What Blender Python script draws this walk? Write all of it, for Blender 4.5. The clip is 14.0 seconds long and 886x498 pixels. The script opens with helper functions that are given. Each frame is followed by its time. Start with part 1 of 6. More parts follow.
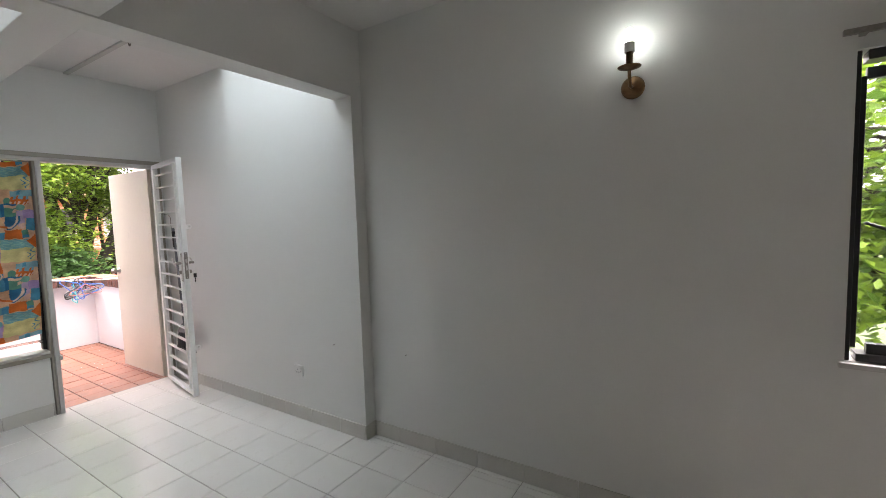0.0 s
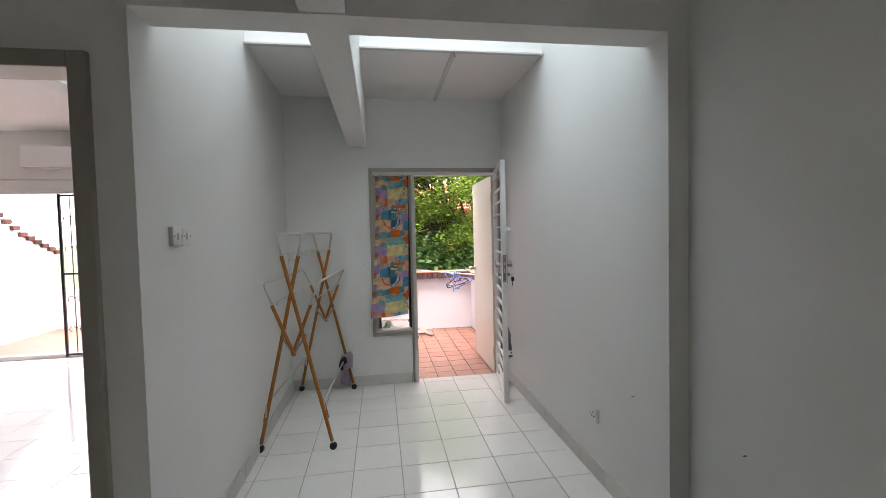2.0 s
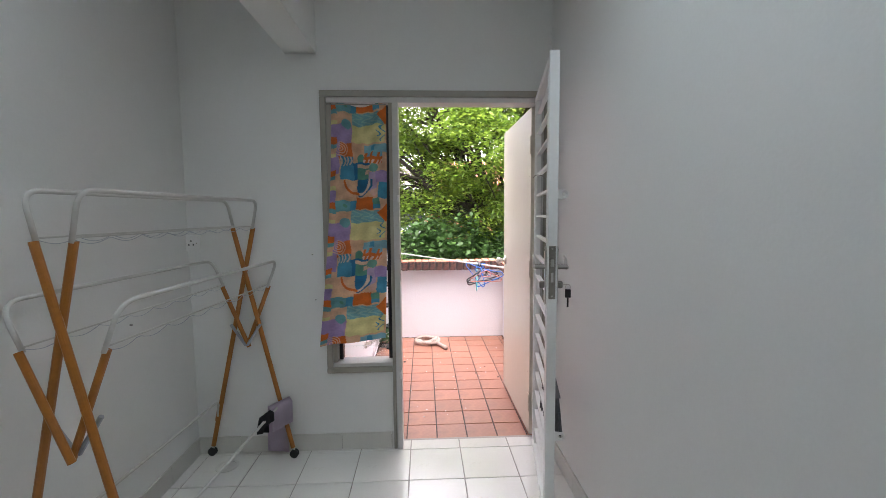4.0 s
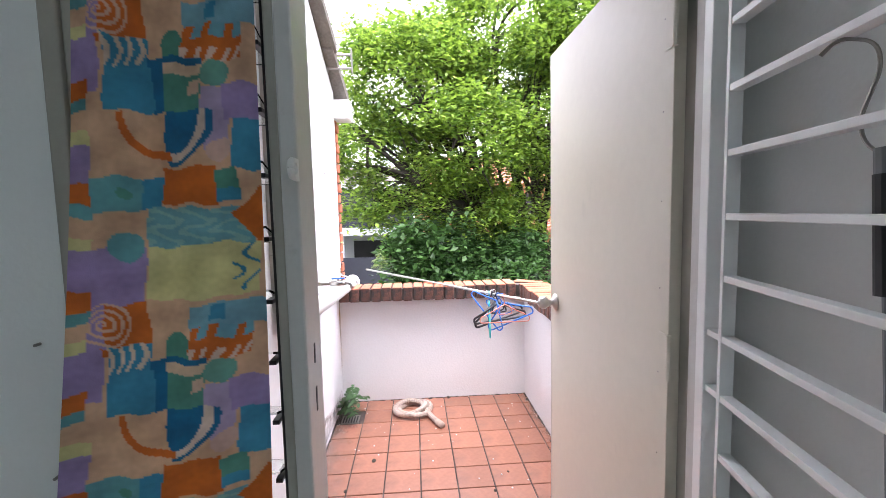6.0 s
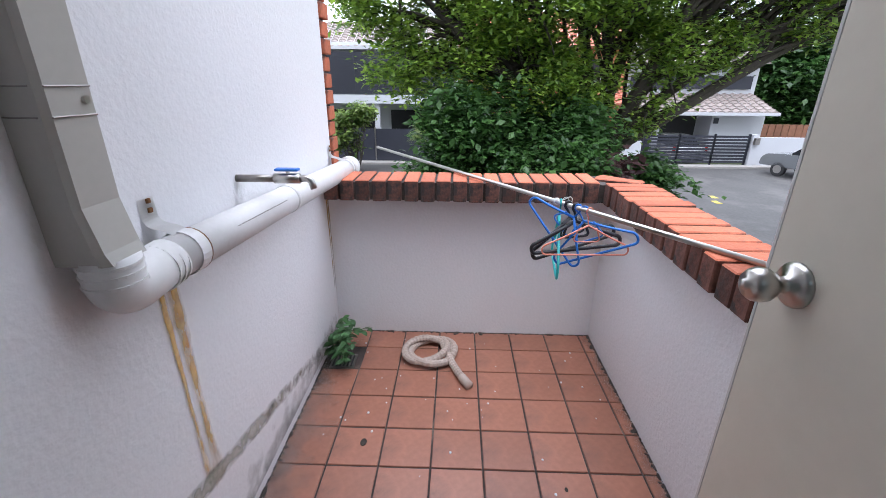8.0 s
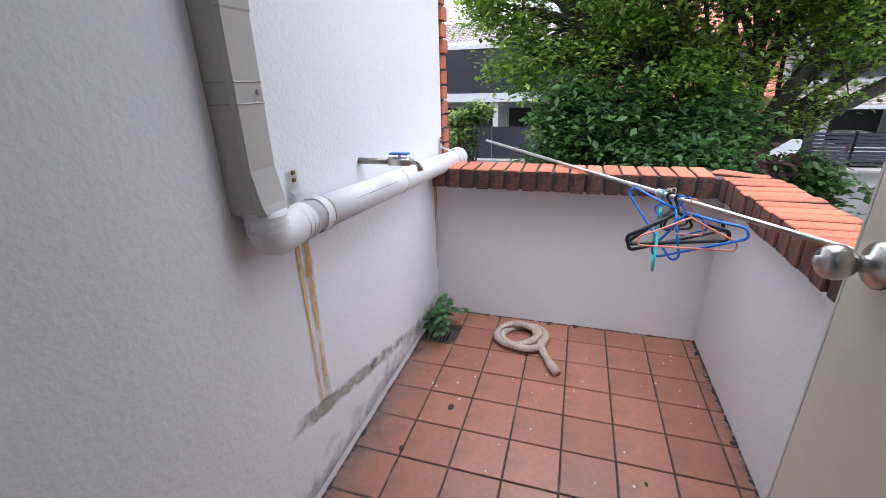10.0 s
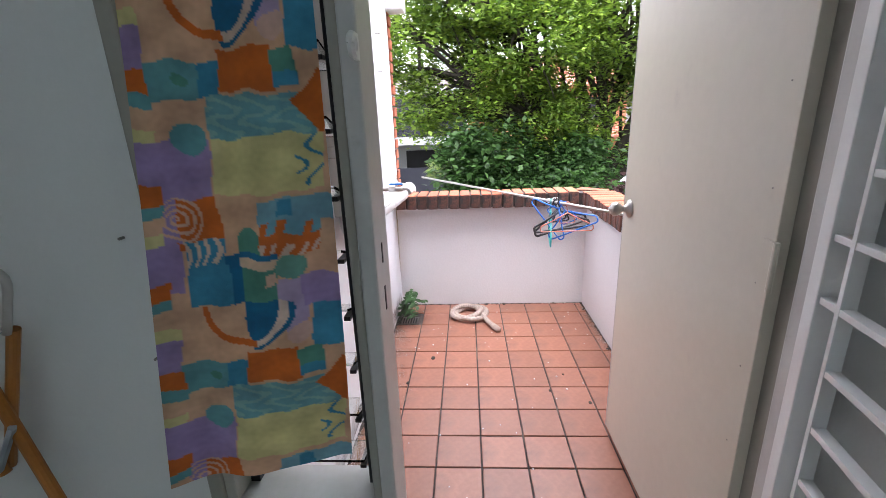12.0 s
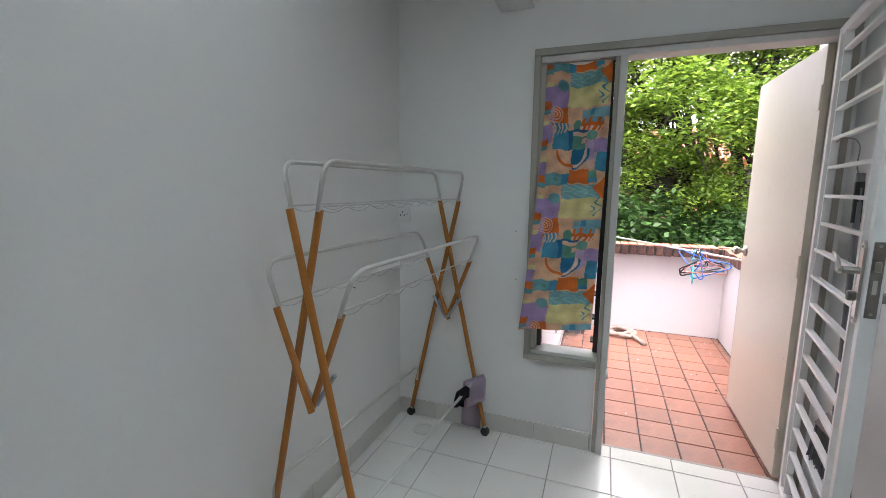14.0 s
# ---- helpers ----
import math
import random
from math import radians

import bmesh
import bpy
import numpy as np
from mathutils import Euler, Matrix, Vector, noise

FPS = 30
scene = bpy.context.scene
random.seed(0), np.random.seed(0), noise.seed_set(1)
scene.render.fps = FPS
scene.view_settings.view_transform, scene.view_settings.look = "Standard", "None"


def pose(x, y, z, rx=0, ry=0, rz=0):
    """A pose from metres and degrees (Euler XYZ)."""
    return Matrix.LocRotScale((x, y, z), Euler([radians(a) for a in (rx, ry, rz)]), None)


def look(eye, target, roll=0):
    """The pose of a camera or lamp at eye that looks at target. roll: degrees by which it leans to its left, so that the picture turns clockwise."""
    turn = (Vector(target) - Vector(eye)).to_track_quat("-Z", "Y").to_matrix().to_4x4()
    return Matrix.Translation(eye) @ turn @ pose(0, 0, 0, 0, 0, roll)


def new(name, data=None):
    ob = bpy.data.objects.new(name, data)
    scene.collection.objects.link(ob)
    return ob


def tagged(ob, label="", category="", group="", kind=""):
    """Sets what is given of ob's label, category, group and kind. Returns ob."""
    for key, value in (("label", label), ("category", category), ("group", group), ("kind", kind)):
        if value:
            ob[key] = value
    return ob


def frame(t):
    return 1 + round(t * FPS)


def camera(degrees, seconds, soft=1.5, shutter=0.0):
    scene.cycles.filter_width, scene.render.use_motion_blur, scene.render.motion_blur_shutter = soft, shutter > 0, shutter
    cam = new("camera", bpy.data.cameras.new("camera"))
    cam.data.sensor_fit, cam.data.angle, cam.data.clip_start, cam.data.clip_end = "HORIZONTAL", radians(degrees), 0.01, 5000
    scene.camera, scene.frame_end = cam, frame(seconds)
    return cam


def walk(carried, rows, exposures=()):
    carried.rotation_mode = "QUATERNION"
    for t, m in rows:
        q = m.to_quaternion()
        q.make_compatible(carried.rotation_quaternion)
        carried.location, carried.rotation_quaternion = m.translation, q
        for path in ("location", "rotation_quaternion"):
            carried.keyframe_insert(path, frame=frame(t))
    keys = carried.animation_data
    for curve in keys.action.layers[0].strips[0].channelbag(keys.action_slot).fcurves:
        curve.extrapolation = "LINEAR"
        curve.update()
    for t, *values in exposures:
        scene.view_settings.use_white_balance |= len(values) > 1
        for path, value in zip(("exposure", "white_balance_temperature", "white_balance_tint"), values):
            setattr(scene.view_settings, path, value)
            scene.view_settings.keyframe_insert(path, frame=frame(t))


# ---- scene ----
cam = camera(92.1, 14.0, soft=0.7)
PATH = [
    (0, (0.153, -0.129, 1.487), (-0.914, 1.555, 1.33), -1.8),
    (0.1, (0.149, -0.091, 1.484), (-1.034, 1.516, 1.349), -0.9),
    (0.5, (0.128, 0.075, 1.46), (-1.358, 1.406, 1.329), -0.9),
    (1, (0.148, 0.291, 1.447), (-1.664, 1.134, 1.362), -1.4),
    (1.5, (0.083, 0.5, 1.441), (-1.871, 0.922, 1.362), -1.8),
    (2, (-0.145, 0.699, 1.443), (-2.122, 0.991, 1.367), -1.4),
    (2.2, (-0.248, 0.784, 1.436), (-2.236, 0.992, 1.359), -1.3),
    (4.3, (-2.072, 1.185, 1.386), (-4.063, 1.272, 1.218), -0.5),
    (4.5, (-2.241, 1.179, 1.395), (-4.23, 1.282, 1.215), -0.7),
    (5, (-2.69, 1.208, 1.392), (-4.677, 1.32, 1.202), -1.0),
    (5.4, (-3.018, 1.209, 1.386), (-5.01, 1.311, 1.242), -1.7),
    (5.5, (-3.079, 1.195, 1.379), (-5.067, 1.338, 1.211), -1.7),
    (6, (-3.42, 1.249, 1.387), (-5.409, 1.38, 1.218), -1.3),
    (6.5, (-3.792, 1.299, 1.408), (-5.788, 1.414, 1.434), -1.6),
    (7, (-4.094, 1.303, 1.44), (-6.093, 1.356, 1.489), -1.3),
    (7.5, (-4.362, 1.345, 1.342), (-6.308, 1.3, 0.883), 0.3),
    (8, (-4.519, 1.322, 1.286), (-6.381, 1.265, 0.557), 0.4),
    (8.5, (-4.59, 1.333, 1.257), (-6.409, 1.228, 0.431), 0.0),
    (9, (-4.545, 1.406, 1.253), (-6.332, 0.923, 0.495), -1.0),
    (9.2, (-4.533, 1.405, 1.243), (-6.302, 0.857, 0.488), -0.9),
    (11.5, (-3.773, 1.296, 1.34), (-5.63, 0.883, 0.722), -3.6),
    (12, (-3.486, 1.211, 1.35), (-5.4, 1.089, 0.783), -2.2),
    (12.5, (-3.169, 1.154, 1.382), (-5.107, 1.099, 0.89), -2.2),
    (13, (-2.809, 1.152, 1.383), (-4.763, 1.078, 0.963), 0.4),
    (13.5, (-2.416, 1.055, 1.373), (-4.363, 0.776, 1.009), 0.4),
    (14, (-1.993, 0.976, 1.388), (-3.847, 0.282, 1.101), 0.6),
]
EXPOSURES = [(0.0, 1.25, 7100, 22), (1.5, 1.2, 7100, 22), (2.2, 0.95, 7000, 21), (4.5, 0.9, 6700, 19), (5.5, 0.78, 6500, 17), (6.0, 0.7, 6350, 16), (6.5, 0.42, 6150, 14), (7.0, 0.02, 5950, 11),
             (7.6, -0.42, 5900, 10), (8.2, -0.52, 5900, 10), (9.2, -0.5, 5900, 10), (11.5, 0.02, 6300, 14), (12.5, 0.7, 6350, 16), (14.0, 1.05, 6650, 18)]
walk(cam, [(t, look(eye, target, roll)) for t, eye, target, roll in PATH], EXPOSURES)

# ---- world, sun and large lights ----
world = bpy.data.worlds.new("sky")
scene.world = world
world.use_nodes = True
wn, wl = world.node_tree.nodes, world.node_tree.links
sky = wn.new("ShaderNodeTexSky")
sky.sky_type = "NISHITA"
sky.sun_disc = False
sky.sun_elevation, sky.sun_rotation = radians(72), radians(95)
sky.air_density, sky.dust_density, sky.ozone_density = 1.0, 6.0, 1.0
cloud = wn.new("ShaderNodeMixRGB")          # overcast: most of the blue is veiled by white cloud
cloud.inputs[0].default_value = 0.8
zenith = wn.new("ShaderNodeTexGradient")   # an overcast sky is about three times as bright overhead as at the horizon
zenith.texture_mapping.mapping_x = "Z"
zenith.texture_mapping.mapping_z = "X"
grade = wn.new("ShaderNodeMixRGB")
grade.inputs[1].default_value = (20.0, 20.0, 21.6, 1)
grade.inputs[2].default_value = (78.0, 78.0, 84.0, 1)
wl.new(zenith.outputs["Fac"], grade.inputs[0])
wl.new(grade.outputs[0], cloud.inputs[2])
wl.new(sky.outputs[0], cloud.inputs[1])
wl.new(cloud.outputs[0], wn["Background"].inputs[0])
wn["Background"].inputs[1].default_value = 0.10

sun_data = bpy.data.lights.new("sun", "SUN")
sun_data.energy, sun_data.angle, sun_data.color = 1.5, radians(20), (1.0, 0.97, 0.95)
sun = new("sun", sun_data)
sun.matrix_world = look((0, 0, 30), (-9.7, 0.8, 0))


def area(name, eye, target, w, h, watts, colour):
    d = bpy.data.lights.new(name, "AREA")
    d.shape, d.size, d.size_y, d.energy, d.color = "RECTANGLE", w, h, watts, colour
    ob = new(name, d)
    ob.matrix_world = look(eye, target)
    return ob


area("skylight_daylight", (-2.55, 1.25, 3.28), (-2.55, 1.25, 0), 1.1, 1.2, 2.5, (0.8, 0.97, 1.0))
area("skylight_daylight", (-2.55, 0.14, 3.28), (-2.55, 0.14, 0), 1.1, 0.5, 1.5, (0.9, 0.98, 1.0))
area("bedroom_skylight_daylight", (-3.2, -0.8, 3.3), (-3.2, -0.8, 0), 1.6, 0.9, 1.5, (0.55, 0.92, 1.0))
area("room_window_daylight", (1.2, 2.75, 2.75), (1.0, 0.6, 0.6), 1.15, 0.7, 24, (1.0, 0.99, 0.97))
area("bedroom_opening_daylight", (-6.3, -3.4, 1.1), (-3, -3.2, 0.9), 1.9, 1.9, 2, (1.0, 0.99, 0.97))

# ---- materials ----


def material(name, colour, rough=0.5, metal=0.0, var=0.06, scale=3.0, fine=60.0, bump=0.0, tint=None, tint_at=0.62,
             tint_scale=1.5, spread=0.0, island=False, coat=0.0, spec=0.5):
    """A surface: colour varied at two scales, an optional stain tint with soft patches, fine relief, and piece-to-piece spread."""
    m = bpy.data.materials.new(name)
    m.use_nodes = True
    n, l = m.node_tree.nodes, m.node_tree.links
    b = n["Principled BSDF"]
    co = n.new("ShaderNodeTexCoord").outputs["Object"]
    big, small = n.new("ShaderNodeTexNoise"), n.new("ShaderNodeTexNoise")
    big.inputs["Scale"].default_value, small.inputs["Scale"].default_value = scale, fine
    big.inputs["Detail"].default_value, small.inputs["Detail"].default_value = 5, 4
    for q in (big, small):
        l.new(co, q.inputs["Vector"])
    add = n.new("ShaderNodeMath")
    add.operation = "ADD"
    l.new(big.outputs["Fac"], add.inputs[0])
    l.new(small.outputs["Fac"], add.inputs[1])
    rng = n.new("ShaderNodeMapRange")
    rng.inputs["From Min"].default_value, rng.inputs["From Max"].default_value = 0.6, 1.4
    rng.inputs["To Min"].default_value, rng.inputs["To Max"].default_value = 1 - var, 1 + var
    l.new(add.outputs[0], rng.inputs["Value"])
    value = rng.outputs[0]
    if spread:
        src = n.new("ShaderNodeNewGeometry").outputs["Random Per Island"] if island else n.new("ShaderNodeObjectInfo").outputs["Random"]
        r2 = n.new("ShaderNodeMapRange")
        r2.inputs["To Min"].default_value, r2.inputs["To Max"].default_value = 1 - spread, 1 + spread
        l.new(src, r2.inputs["Value"])
        mul = n.new("ShaderNodeMath")
        mul.operation = "MULTIPLY"
        l.new(value, mul.inputs[0])
        l.new(r2.outputs[0], mul.inputs[1])
        value = mul.outputs[0]
    hsv = n.new("ShaderNodeHueSaturation")
    hsv.inputs["Color"].default_value = (*colour, 1)
    l.new(value, hsv.inputs["Value"])
    out = hsv.outputs[0]
    if tint:
        t2 = n.new("ShaderNodeTexNoise")
        t2.inputs["Scale"].default_value, t2.inputs["Detail"].default_value = tint_scale, 8
        t2.inputs["Roughness"].default_value = 0.65
        l.new(co, t2.inputs["Vector"])
        r3 = n.new("ShaderNodeMapRange")
        r3.inputs["From Min"].default_value, r3.inputs["From Max"].default_value = tint_at, tint_at + 0.14
        l.new(t2.outputs["Fac"], r3.inputs["Value"])
        mix = n.new("ShaderNodeMixRGB")
        mix.inputs[2].default_value = (*tint, 1)
        l.new(r3.outputs[0], mix.inputs[0])
        l.new(out, mix.inputs[1])
        out = mix.outputs[0]
    l.new(out, b.inputs["Base Color"])
    b.inputs["Roughness"].default_value, b.inputs["Metallic"].default_value = rough, metal
    b.inputs["Coat Weight"].default_value = coat
    b.inputs["Specular IOR Level"].default_value = spec
    if bump:
        bp = n.new("ShaderNodeBump")
        bp.inputs["Strength"].default_value, bp.inputs["Distance"].default_value = min(1, bump), 0.004
        l.new(small.outputs["Fac"], bp.inputs["Height"])
        l.new(bp.outputs[0], b.inputs["Normal"])
    return m


WALL = material("white_wall_paint", (0.74, 0.74, 0.72), 0.62, var=0.02, scale=1.2, fine=110, bump=0.12)
CEIL = material("white_ceiling_board", (0.78, 0.77, 0.76), 0.75, var=0.025, scale=1.5, fine=40, bump=0.1)
RENDER = material("rough_white_render", (0.75, 0.75, 0.765), 0.85, var=0.035, scale=1.3, fine=80, bump=0.45, tint=(0.66, 0.65, 0.66), tint_at=0.64, tint_scale=1.1)
TILE = material("cream_ceramic_tile", (0.72, 0.70, 0.66), 0.12, var=0.03, scale=5, fine=90, spread=0.03, tint=(0.62, 0.59, 0.53), tint_at=0.6, tint_scale=6, bump=0.03)
GROUT = material("grey_grout", (0.34, 0.31, 0.28), 0.9, var=0.15, scale=4)
SKIRT = material("beige_skirting_tile", (0.6, 0.58, 0.54), 0.3, var=0.05, scale=6, spread=0.05, fine=120)
TERRA = material("terracotta_tile", (0.35, 0.152, 0.098), 0.38, var=0.16, scale=5, fine=45, spread=0.12, tint=(0.21, 0.105, 0.078), tint_at=0.54, tint_scale=3, bump=0.15)
TGROUT = material("dark_tile_joint", (0.07, 0.055, 0.05), 0.95, var=0.3, scale=8, tint=(0.25, 0.2, 0.17), tint_at=0.55, tint_scale=5)
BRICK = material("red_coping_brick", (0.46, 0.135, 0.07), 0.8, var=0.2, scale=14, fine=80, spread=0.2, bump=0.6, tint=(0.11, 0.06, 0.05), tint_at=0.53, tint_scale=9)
DARKBRICK = material("dark_brick_face", (0.13, 0.055, 0.04), 0.9, var=0.3, scale=18, fine=80, spread=0.3, bump=0.6, tint=(0.035, 0.028, 0.026), tint_at=0.48, tint_scale=12)
MORTAR = material("dark_mortar", (0.06, 0.05, 0.045), 0.95, var=0.3, scale=10, bump=0.6)
FRAME = material("taupe_frame_paint", (0.34, 0.32, 0.275), 0.42, var=0.05, scale=4, fine=70, bump=0.08)
FRAMELIGHT = material("pale_grey_frame_paint", (0.56, 0.55, 0.53), 0.4, var=0.05, scale=5, fine=60, bump=0.08, tint=(0.4, 0.38, 0.35), tint_at=0.66, tint_scale=9)
DOORPAINT = material("cream_door_paint", (0.62, 0.575, 0.48), 0.33, var=0.035, scale=2.5, fine=30, bump=0.1, tint=(0.52, 0.48, 0.41), tint_at=0.62, tint_scale=3)
GATEWHITE = material("white_gate_enamel", (0.76, 0.76, 0.75), 0.3, var=0.03, scale=8)
STEEL = material("brushed_steel", (0.52, 0.50, 0.47), 0.28, metal=1.0, var=0.08, scale=12)
DARKSTEEL = material("tarnished_steel", (0.30, 0.28, 0.26), 0.38, metal=1.0, var=0.2, scale=14)
BLACKMETAL = material("black_anodised_metal", (0.018, 0.018, 0.02), 0.4, var=0.1)
BLACKRUB = material("black_rubber", (0.02, 0.02, 0.021), 0.6, var=0.15, scale=20)
ORANGE = material("orange_varnished_tube", (0.40, 0.145, 0.022), 0.35, var=0.14, scale=14, fine=90)
WHITETUBE = material("white_coated_tube", (0.54, 0.53, 0.50), 0.4, var=0.06, scale=12)
GALV = material("galvanised_link", (0.42, 0.45, 0.5), 0.4, metal=0.8, var=0.1)
PLASTIC = material("white_switch_plastic", (0.72, 0.72, 0.70), 0.35, var=0.03, scale=10)
PVC = material("white_pvc_pipe", (0.70, 0.69, 0.68), 0.38, var=0.05, scale=6, tint=(0.55, 0.52, 0.48), tint_at=0.62, tint_scale=5)
DOWNPIPE = material("grey_painted_downpipe", (0.45, 0.435, 0.395), 0.5, var=0.04, scale=3, tint=(0.36, 0.34, 0.31), tint_at=0.63, tint_scale=4)
RUST = material("rust", (0.17, 0.075, 0.025), 0.9, var=0.3, scale=30, bump=0.5)
DAMP = material("damp_bare_render", (0.36, 0.34, 0.30), 0.95, var=0.2, scale=10, bump=0.9, tint=(0.10, 0.10, 0.08), tint_at=0.54, tint_scale=12)
HOSE = material("grey_corrugated_hose", (0.44, 0.36, 0.31), 0.6, var=0.12, scale=15)
BLUEP = material("blue_plastic", (0.02, 0.17, 0.62), 0.35, var=0.05)
TEALP = material("teal_plastic", (0.03, 0.42, 0.42), 0.35, var=0.05)
PINKP = material("salmon_plastic", (0.72, 0.26, 0.18), 0.35, var=0.05)
BLACKP = material("black_plastic", (0.015, 0.015, 0.02), 0.35, var=0.05)
STRING = material("white_string", (0.75, 0.75, 0.72), 0.9, var=0.1)
BRASS = material("aged_brass", (0.17, 0.10, 0.05), 0.4, metal=0.9, var=0.3, scale=40)
PLEAF = material("fern_leaf", (0.04, 0.11, 0.03), 0.5, var=0.25, scale=20, spread=0.35, island=True)
BARK = material("bark", (0.05, 0.042, 0.034), 0.95, var=0.35, scale=6, fine=30, bump=1.0)
ASPHALT = material("road_asphalt", (0.06, 0.058, 0.055), 0.55, var=0.35, scale=0.7, fine=9, bump=0.8, tint=(0.11, 0.105, 0.10), tint_at=0.52, tint_scale=0.5)
EARTH = material("grass_and_earth", (0.07, 0.09, 0.035), 0.95, var=0.35, scale=0.8, fine=20, bump=0.8)
CONC = material("pale_concrete", (0.30, 0.285, 0.265), 0.9, var=0.12, scale=1.5, fine=20, bump=0.4)
HWALL = material("house_white_paint", (0.48, 0.49, 0.51), 0.8, var=0.05, scale=0.8, fine=20)
SLATE = material("charcoal_slat", (0.022, 0.024, 0.035), 0.5, var=0.15, spread=0.1)
ROOF = material("weathered_roof_tile", (0.26, 0.22, 0.20), 0.85, var=0.2, scale=2, fine=20, spread=0.12, island=True)
ROOFRED = material("red_roof_tile", (0.45, 0.16, 0.10), 0.85, var=0.2, scale=2, fine=20, spread=0.12, island=True)
# flat dark colour that paints the dim insides behind house openings
DARKIN = material("dark_interior", (0.02, 0.02, 0.022), 0.7, var=0.2)
ORBRICK = material("orange_facing_wall", (0.50, 0.20, 0.11), 0.85, var=0.12, scale=6, fine=40)
CARGREY = material("grey_car_paint", (0.20, 0.21, 0.22), 0.25, metal=0.4, var=0.04, coat=0.6)
CARWHITE = material("white_car_paint", (0.7, 0.7, 0.72), 0.25, var=0.03, coat=0.6)
CARGLASS = material("tinted_car_glass", (0.015, 0.018, 0.02), 0.08, var=0.05)
REDLAMP = material("red_lamp_lens", (0.45, 0.02, 0.02), 0.2, var=0.05)
WOODFENCE = material("brown_timber", (0.20, 0.09, 0.05), 0.8, var=0.25, scale=5, spread=0.15)
YELLOWLINE = material("worn_yellow_paint", (0.62, 0.50, 0.06), 0.85, var=0.2, scale=8, tint=(0.2, 0.19, 0.17), tint_at=0.52, tint_scale=5)
CLOTH = material("mauve_cloth", (0.56, 0.46, 0.57), 0.95, var=0.08, scale=14, fine=300, bump=0.3)
DARKCLOTH = material("black_cloth", (0.03, 0.03, 0.035), 0.95, var=0.2, scale=14, fine=300, bump=0.3)
BRISTLE = material("grey_bristle", (0.12, 0.12, 0.13), 0.8, var=0.3, spread=0.4, island=True)
GREYTUBE = material("grey_broom_handle", (0.17, 0.18, 0.19), 0.4, var=0.1, scale=10)
NAVY = material("dark_navy_panel", (0.018, 0.018, 0.03), 0.35, var=0.1)
ACWHITE = material("white_air_conditioner", (0.78, 0.78, 0.78), 0.3, var=0.02)
FIBRO = material("weathered_fibre_cement", (0.17, 0.15, 0.13), 0.95, var=0.3, scale=7, bump=0.8)


def leaf_material(name, dark, light):
    m = bpy.data.materials.new(name)
    m.use_nodes = True
    n, l = m.node_tree.nodes, m.node_tree.links
    b = n["Principled BSDF"]
    ramp = n.new("ShaderNodeValToRGB")
    ramp.color_ramp.elements[0].color, ramp.color_ramp.elements[1].color = (*dark, 1), (*light, 1)
    l.new(n.new("ShaderNodeNewGeometry").outputs["Random Per Island"], ramp.inputs[0])
    l.new(ramp.outputs[0], b.inputs["Base Color"])
    b.inputs["Roughness"].default_value = 0.45
    tr = n.new("ShaderNodeBsdfTranslucent")
    hs = n.new("ShaderNodeHueSaturation")
    hs.inputs["Value"].default_value = 1.6
    l.new(ramp.outputs[0], hs.inputs["Color"])
    l.new(hs.outputs[0], tr.inputs[0])
    mix = n.new("ShaderNodeMixShader")
    mix.inputs[0].default_value = 0.36
    l.new(b.outputs[0], mix.inputs[1])
    l.new(tr.outputs[0], mix.inputs[2])
    l.new(mix.outputs[0], n["Material Output"].inputs[0])
    return m


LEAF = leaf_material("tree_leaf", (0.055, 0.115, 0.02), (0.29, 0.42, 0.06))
# darker leaf copy: shade of low, dense foliage is put into its colour
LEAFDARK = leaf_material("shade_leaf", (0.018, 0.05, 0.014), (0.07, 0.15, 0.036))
LEAFPURPLE = leaf_material("purple_leaf", (0.04, 0.02, 0.025), (0.10, 0.05, 0.05))
PALM = leaf_material("palm_leaf", (0.06, 0.12, 0.02), (0.20, 0.26, 0.07))


def glass_material(name, colour, rough=0.02):
    m = bpy.data.materials.new(name)
    m.use_nodes = True
    b = m.node_tree.nodes["Principled BSDF"]
    b.inputs["Base Color"].default_value = (*colour, 1)
    b.inputs["Transmission Weight"].default_value, b.inputs["Roughness"].default_value, b.inputs["IOR"].default_value = 1, rough, 1.45
    return m


GLASS = glass_material("clear_glass", (0.9, 0.96, 0.94))
AQUA = glass_material("aqua_roof_sheet", (0.29, 0.38, 0.40), 0.3)
BULB = bpy.data.materials.new("lit_bulb")
BULB.use_nodes = True
BULB.node_tree.nodes["Principled BSDF"].inputs["Emission Color"].default_value = (0.85, 1.0, 0.97, 1)
BULB.node_tree.nodes["Principled BSDF"].inputs["Emission Strength"].default_value = 15


